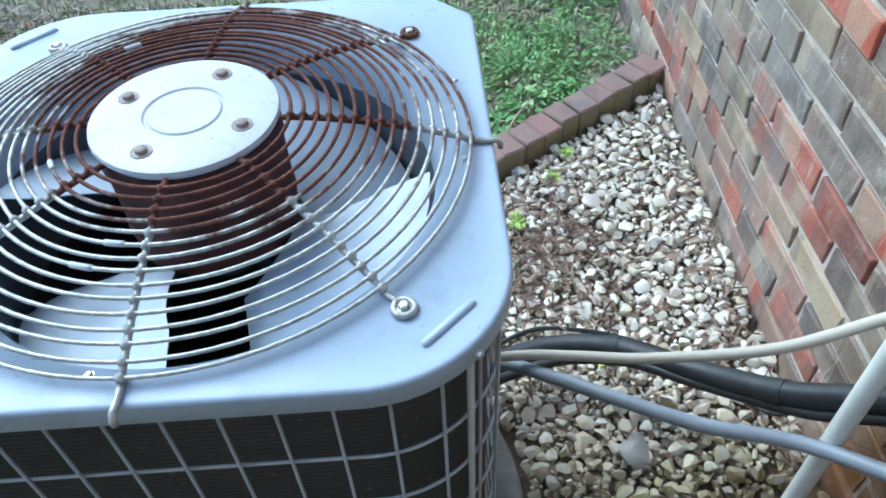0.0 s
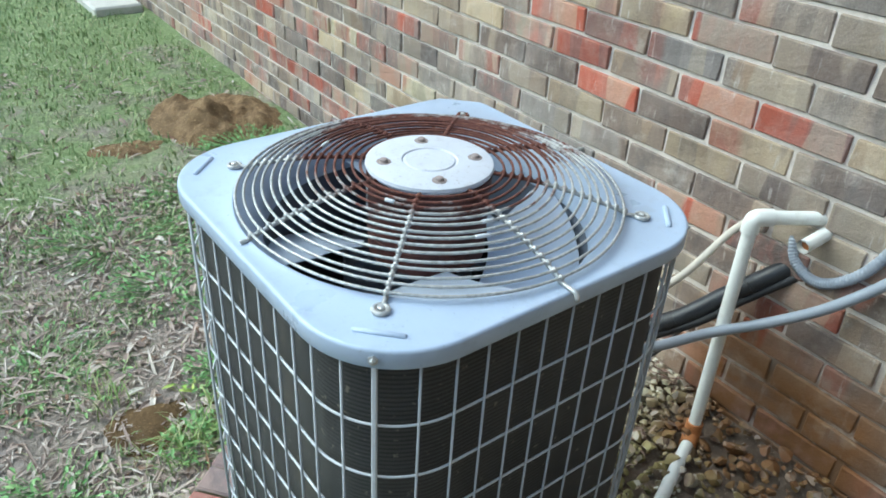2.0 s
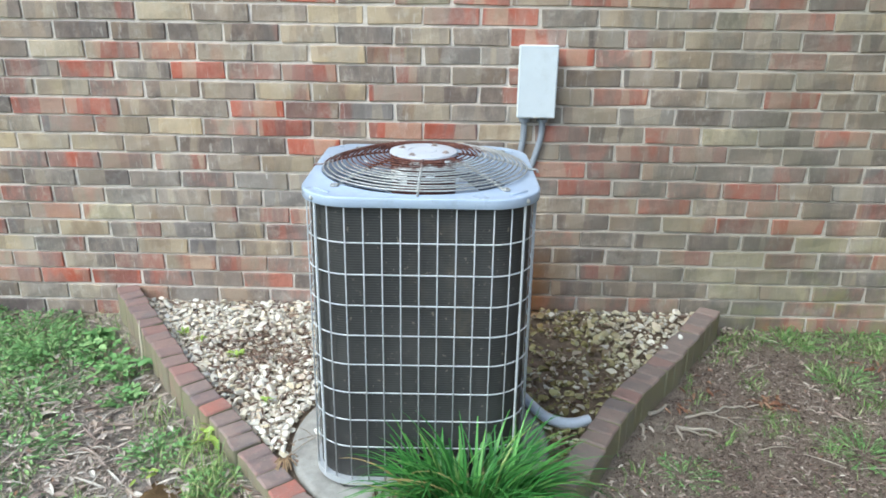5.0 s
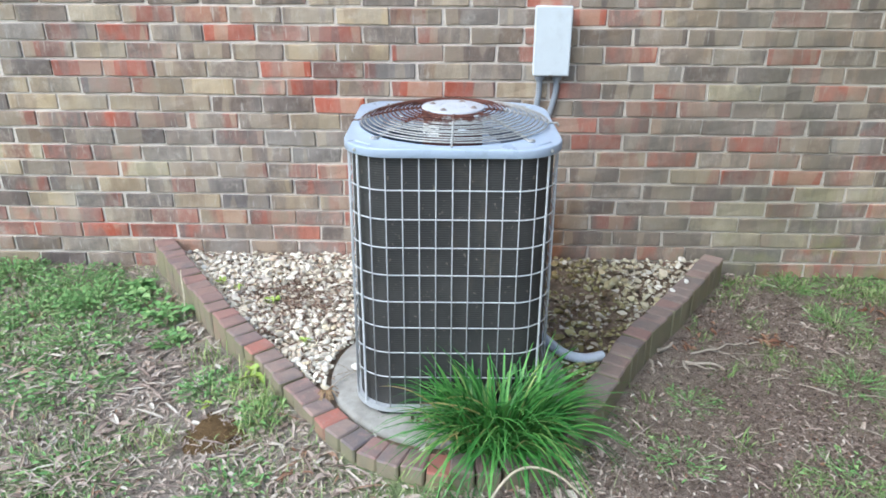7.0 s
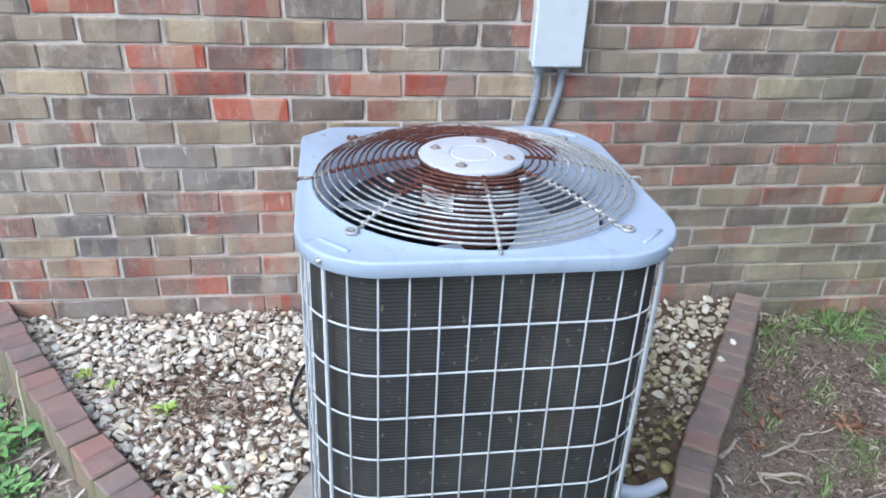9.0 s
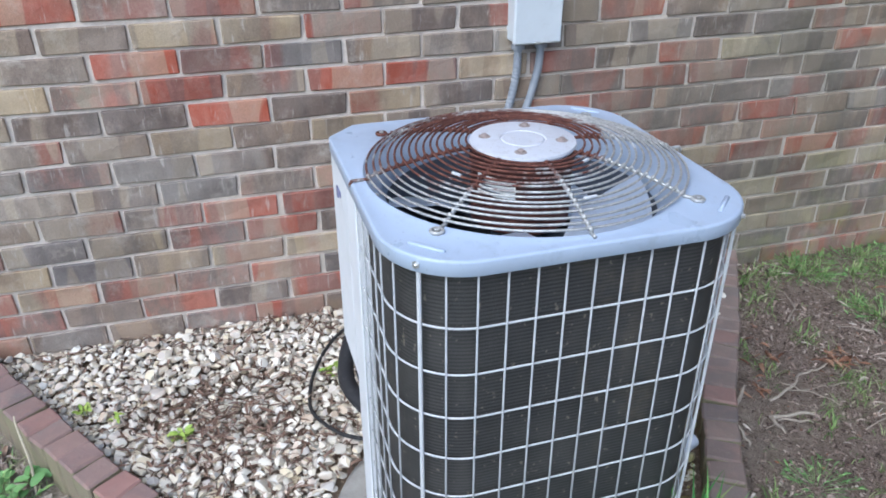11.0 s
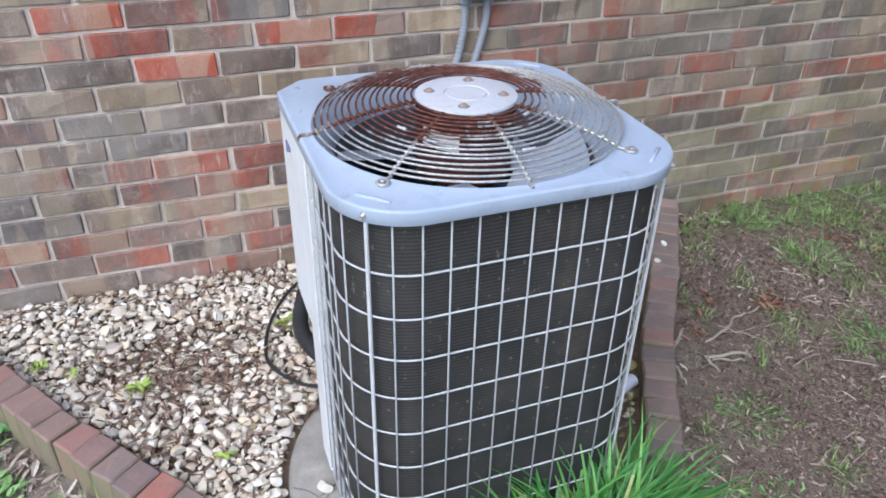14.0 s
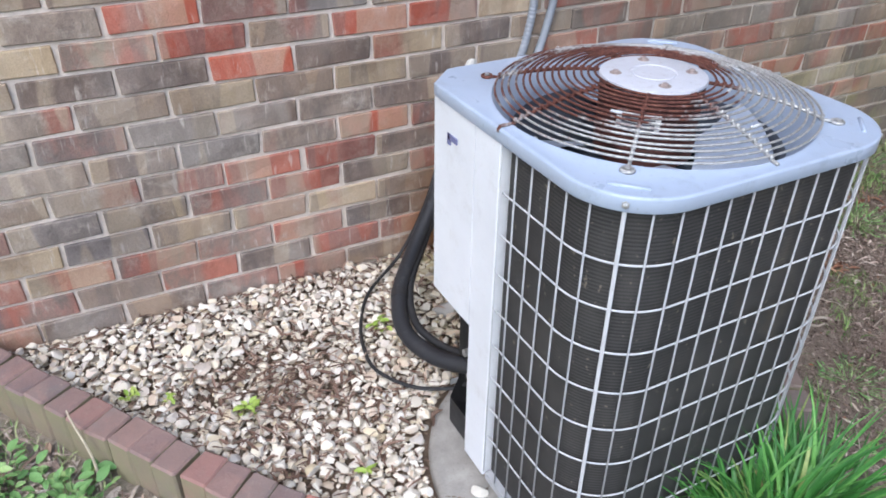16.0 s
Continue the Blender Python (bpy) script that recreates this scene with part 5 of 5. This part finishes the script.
for x, y, sp, h, n, wd in low:
    for i in range(int(n * 1.7)):
        sprig(g, r, x, y, lawn_z(x, y), sp * 1.15, h, wd, 0.019)
solid("lawn_weeds", g.mesh("lawn_weeds", M_WEED, True), "low green leafy weeds spreading through the lawn", "weeds", kind="stuff")
weed(-0.515, 1.09, lawn_z(-0.515, 1.09), 0.10, 0.080, 74, M_WEED, "broad-leaved green weed beside the brick edging", 120, 0.62, 0.034)
weed(-0.66, 1.03, lawn_z(-0.66, 1.03), 0.08, 0.05, 40, M_WEED, "low green weed beside the brick edging", 121, 0.5, 0.03)
weed(-0.38, 1.22, lawn_z(-0.38, 1.22), 0.09, 0.07, 60, M_WEED, "leafy green weed beside the brick edging", 122, 0.6, 0.03)
weed(-0.25, 1.28, lawn_z(-0.25, 1.28), 0.07, 0.06, 40, M_WEED, "leafy green weed near the brick wall", 123, 0.7, 0.035)
weed(-0.90, 0.655, lawn_z(-0.9, 0.655), 0.055, 0.075, 13, M_LIME, "yellow-green star-shaped weed beside the edging", 160, 0.32, 0.068)
weed(-1.50, 0.255, lawn_z(-1.5, 0.255), 0.030, 0.03, 14, M_LIME, "bright lime weed in front of the edging", 161, 0.55)
weed(-1.07, 0.80, lawn_z(-1.07, 0.8), 0.04, 0.05, 6, M_LIME, "yellow-green seedling in the lawn", 162, 0.3, 0.04)
weed(-0.478, 0.692, 0.012, 0.026, 0.030, 14, M_LIME, "bright green seedling among the gravel", 163, 0.6, 0.022)
weed(-0.325, 0.930, 0.020, 0.022, 0.024, 9, M_LIME, "bright green seedling among the gravel", 164, 0.6, 0.02)
weed(-0.375, 0.850, 0.018, 0.020, 0.022, 8, M_LIME, "bright green seedling among the gravel", 165, 0.6, 0.02)
weed(-0.764, 0.520, 0.006, 0.018, 0.030, 7, M_LIME, "bright green seedling among the gravel", 166, 0.35, 0.025)
weed(-0.33, 0.30, 0.012, 0.035, 0.030, 12, M_LIME, "bright green seedling among the gravel near the hose", 167, 0.6, 0.024)

r = random.Random(33)
g = Geo()
for cx, cy, sp, n in ((-0.95, 0.665, 0.09, 170), (-1.07, 0.60, 0.07, 110), (-0.78, 0.86, 0.07, 70), (-1.16, 0.60, 0.06, 60), (-1.24, 0.86, 0.06, 50)):
    for i in range(n):
        x, y = r.gauss(cx, sp * 0.55), r.gauss(cy, sp * 0.55)
        if free_lawn(x, y):
            blade(g, x, y, lawn_z(x, y) - 0.004, r.uniform(0, 6.283), r.uniform(0.03, 0.10), r.uniform(0.002, 0.0042), r.uniform(0.3, 1.7), 0, 4)
solid("long_grass", g.mesh("long_grass", M_GRASSPALE, True), "longer pale green grass against the brick edging", "grass", kind="stuff")

# ---- grass clump in front of the condenser ----
clump = thing("liriope_clump", (-1.27, -0.10, -0.03), "dense clump of arching bright green liriope blades over the edging", "plant")
rnd = random.Random(41)
kinds = []
for i in range(12):
    g = Geo()
    L, wd = rnd.uniform(0.24, 0.40), rnd.uniform(0.0085, 0.0120)
    sag = rnd.uniform(0.62, 1.22)
    twist = rnd.uniform(-0.5, 0.5)
    vs = []
    steps = 10
    x = y = z = 0.0
    for k in range(steps + 1):
        u = k / steps
        a = radians(86) - sag * 2.1 * u ** 1.5
        hw = wd * (0.55 + 0.45 * math.sin(math.pi * min(1, u * 1.2 + 0.1))) * (1 - u ** 5) * 0.5
        vs += [(x, y - hw, z + hw * 0.45), (x, y, z), (x, y + hw, z + hw * 0.45)]
        x += L / steps * math.cos(a)
        y += L / steps * twist * u * 0.5
        z += L / steps * math.sin(a)
    fs = []
    for k in range(steps):
        q = k * 3
        fs += [(q, q + 3, q + 4, q + 1), (q + 1, q + 4, q + 5, q + 2)]
    g.add(vs, fs)
    kinds.append(g.mesh("blade", M_BLADE, True))
for i in range(298):
    q, d = rnd.uniform(0, 360), math.sqrt(rnd.random())
    x, y = -1.275 + 0.070 * d * math.cos(radians(q)), -0.105 + 0.125 * d * math.sin(radians(q))
    lean = q + rnd.gauss(0, 38)
    size = rnd.uniform(0.74, 1.03) * (0.95 if math.sin(radians(lean)) < -0.3 else 0.94)
    part("blade", kinds[i % 12], clump, loc=Matrix.Translation((x, y, -0.03)) @ Matrix.Rotation(radians(lean), 4, "Z") @ Matrix.Rotation(radians(max(-12, min(22, rnd.gauss(0, 7) + 17 * d - 8))), 4, "Y") @ Matrix.Scale(size, 4))

g = Geo()                          # the crowded blades inside
for i in range(420):
    q, d = rnd.uniform(0, 6.283), math.sqrt(rnd.random())
    x, y = -1.275 + 0.075 * d * math.cos(q), -0.105 + 0.13 * d * math.sin(q)
    blade(g, x, y, -0.03, q + rnd.gauss(0, 0.8), rnd.uniform(0.16, 0.33), rnd.uniform(0.007, 0.0105), rnd.uniform(0.5, 2.3), 0, 7)
tagged(part("young_growth", g.mesh("young_growth", M_BLADE, True), clump), kind="stuff")

tuft = thing("liriope_tuft", (-1.46, 0.0, LAWN), "small tuft of green liriope blades spilling onto the lawn", "plant")
for i in range(46):
    q, d = rnd.uniform(0, 360), 0.055 * math.sqrt(rnd.random())
    x, y = -1.455 + d * math.cos(radians(q)), 0.01 + 1.3 * d * math.sin(radians(q))
    part("blade", kinds[i % 12], tuft, loc=Matrix.Translation((x, y, LAWN)) @ Matrix.Rotation(radians(180 + rnd.gauss(0, 55)), 4, "Z") @ Matrix.Rotation(radians(rnd.uniform(0, 45)), 4, "Y") @ Matrix.Scale(rnd.uniform(0.28, 0.52), 4))

# ---- dry stalks and twigs ----
def stalk(name, pts, r, mat, label, category):
    g = Geo()
    tube(g, spline(pts, 28), lambda u: r * (1 - 0.5 * u), 6)
    return solid(name, g.mesh(name, mat, True, 60), label, category)


zl = LAWN
stalk("dry_stalk", [(-1.66, -0.01, zl), (-1.57, -0.055, zl + 0.085), (-1.50, -0.13, zl + 0.140), (-1.49, -0.22, zl + 0.130), (-1.53, -0.31, zl + 0.07), (-1.58, -0.38, zl)], 0.0050, M_STRAW, "bleached dry stalk arching over the lawn", "stalk")
def twig(line, r, label, sway=0.006, seed=0):
    """A crooked twig on the bare soil, through places on the ground."""
    rr = random.Random(seed)
    pts = []
    for (x0, y0), (x1, y1) in zip(line, line[1:]):
        for k in range(3):
            u = k / 3
            x, y = x0 + (x1 - x0) * u + rr.uniform(-sway, sway), y0 + (y1 - y0) * u + rr.uniform(-sway, sway)
            pts.append((x, y, lawn_z(x, y) + r * 0.8 + rr.uniform(0.001, 0.010)))
    x, y = line[-1]
    pts.append((x, y, lawn_z(x, y) + r * 0.7))
    return stalk("twig", pts, r, M_TWIG, label, "twig")


twig([(-0.714, -0.693), (-0.694, -0.722), (-0.650, -0.772)], 0.0075, "short thick bleached twig beside the edging", 0.003, 1)
twig([(-0.719, -0.809), (-0.685, -0.904), (-0.637, -0.978), (-0.634, -1.028), (-0.615, -1.105)], 0.0042, "long crooked bleached twig lying on bare earth", 0.004, 2)
twig([(-0.775, -0.765), (-0.781, -0.825), (-0.789, -0.888)], 0.0072, "thick broken bleached twig lying on bare earth", 0.003, 3)
twig([(-0.768, -0.762), (-0.800, -0.763), (-0.828, -0.768)], 0.0055, "short stub of a broken twig on bare earth", 0.003, 4)
twig([(-0.790, -0.775), (-0.806, -0.835), (-0.812, -0.868)], 0.0040, "thin bleached twig beside the broken one", 0.004, 5)
twig([(-0.669, -0.886), (-0.715, -0.939), (-0.772, -0.991)], 0.0022, "thin grey twig lying on bare earth", 0.003, 6)
twig([(-0.695, -0.873), (-0.697, -0.991), (-0.707, -1.102)], 0.0021, "thin grey twig lying on bare earth", 0.003, 7)
twig([(-0.766, -0.655), (-0.811, -0.650), (-0.850, -0.642)], 0.0060, "bleached root along the foot of the edging", 0.004, 8)
twig([(-0.678, -1.294), (-0.684, -1.326), (-0.703, -1.351)], 0.0045, "short bleached twig lying on thin grass", 0.003, 9)
twig([(-0.42, -1.10), (-0.36, -1.17), (-0.27, -1.21)], 0.0030, "thin grey twig leaning off the end of the edging", 0.005, 10)
g = Geo()
rnd = random.Random(71)
for cx, cy, sp, n in ((-0.612, -1.118, 0.030, 30), (-0.682, -0.788, 0.030, 8), (-0.375, -1.63, 0.040, 10), (-0.56, -0.90, 0.06, 14), (-1.32, 0.45, 0.05, 10)):
    for i in range(n):
        x, y = rnd.gauss(cx, sp), rnd.gauss(cy, sp)
        L = rnd.uniform(0.02, 0.05)
        leaflet(g, pose(x, y, lawn_z(x, y) + rnd.uniform(0.004, 0.014), rnd.uniform(-30, 30), rnd.uniform(-20, 20), rnd.uniform(0, 360)), L, L * rnd.uniform(0.15, 0.4), rnd.uniform(0.0, 0.5))
solid("rusty_leaves", g.mesh("rusty_leaves", M_RUSTLEAF), "small piles of rust-red dead leaves on bare soil", "dry leaves", kind="stuff")
g = Geo()
rnd = random.Random(15)
for i in range(85):
    x, y = rnd.uniform(-1.9, -0.05), rnd.uniform(-2.0, -0.2)
    if not free_lawn(x, y):
        continue
    q, L = rnd.uniform(0, 6.283), rnd.uniform(0.02, 0.075)
    d = Vector((math.cos(q), math.sin(q), 0)) * L
    s = Vector((-d.y, d.x, 0)) * rnd.uniform(-0.12, 0.12)
    a = Vector((x, y, lawn_z(x, y) + 0.004))
    tube(g, spline([a - d, a + s + Vector((0, 0, rnd.uniform(0.002, 0.012))), a + d], 6), rnd.uniform(0.0009, 0.0018), 5)
solid("twig_litter", g.mesh("twig_litter", M_TWIG, True), "thin pale twigs and roots scattered on bare soil", "twigs", kind="stuff")
g = Geo()
rnd = random.Random(8)
for i in range(16):
    q = rnd.uniform(2.2, 5.2)
    L = rnd.uniform(0.03, 0.06)
    a = Vector((-1.045, 0.408, 0.002))
    tube(g, spline([a, a + Vector((L * 0.5 * math.cos(q), L * 0.5 * math.sin(q), 0.012)), a + Vector((L * math.cos(q), L * math.sin(q), -0.004))], 5), 0.0016, 4)
stalk("twig", [(-1.045, 0.410, 0.004), (-0.99, 0.372, 0.010), (-0.93, 0.332, 0.006)], 0.0022, M_TWIG, "thin dry twig lying on the concrete pad", "twig")
solid("dry_grass_tuft", g.mesh("dry_grass_tuft", M_DRYTUFT), "small tuft of dry straw between pad and edging", "dry grass")
stalk("grass_sprout", [(-0.50, 1.03, zl), (-0.47, 1.03, zl + 0.08), (-0.42, 1.05, zl + 0.15), (-0.40, 1.055, zl + 0.17)], 0.0035, M_STRAW, "pale seed stalk leaning on the edging", "stalk")

# ---- bricks of the house wall ----
# kinds of brick course by course from the lowest: red, mottled, grey, dark, taupe, buff, yellow, pale
COURSES = ("dttttttttttttrgrrrt", "ggpttprttrpppgwprrt", "rrrpdpdrrdddddyypdt", "rggbpprdttdddytggtd", "bggbwbbbtrdtgdytgrt", "tbgwbprdptpgdddyyyt",
           "grytggrrdrtdtbrrtdt", "ppggtwgrptgbrgptrrt", "tgddpwdgdtdrgprtwtd", "prrgtbtbdtrpgdwdwgd", "bbbtddrdbdtdrrdddtt", "bpbbprtrrbrdrydrptb",
           "trrtgrtwtgwdwddtttg", "gbpddbbrddtrtgrttgt", "wgrgrgrggtttddttttd", "tbdbggbbtdrpbtgdddy", "gtdtgdbgtgrdtbggdyd", "dtgbggbbrrgbtyrbrdy")
rnd = random.Random(23)
shapes = []
for i in range(5):
    g = Geo()
    chamfer_box(g, (-0.0, -0.0990, -0.0302), (0.05, 0.0990, 0.0302), 0.0026, jitter=0.0030, rnd=rnd)
    shapes.append(g)
meshes = {(k, i): shapes[i].mesh(k + "_brick", BRICK[k]) for k in KINDS for i in range(5)}
field = Geo()
for c in range(-4, 39):
    z = (c + 0.5) * C
    for j in range(-64, 36):
        y = -0.019 - (j + (0.5 if not c % 2 else 0.0)) * B - B / 2
        if not -7.3 < y < 13.2 or z > 2.70:
            continue
        kind = rnd.choices(KINDS, (16, 9, 20, 18, 17, 12, 3, 5))[0]
        if j > 12:
            kind = rnd.choices(KINDS, (10, 8, 18, 28, 16, 6, 10, 4))[0]
        px, pz = rnd.uniform(-0.0022, 0.0022), rnd.uniform(-0.0012, 0.0012)
        place = WALL @ pose(px, y + rnd.uniform(-0.003, 0.003), z + pz, rnd.uniform(-0.35, 0.35), 0, 0)
        if -1 <= c <= 16 and -6 <= j <= 12:
            kind = COURSES[c + 1][j + 6]
        if 0 <= c <= 16 and -6 <= j <= 10:
            part("brick", meshes[kind, rnd.randrange(5)], wall, loc=place)
        else:
            stamp(field, (shapes[rnd.randrange(5)].v, shapes[0].f), place, KINDS.index(kind))
tagged(part("brick_field", field.mesh("brick_field", [BRICK[k] for k in KINDS]), wall, "courses of mixed brick farther along the wall"), kind="stuff")
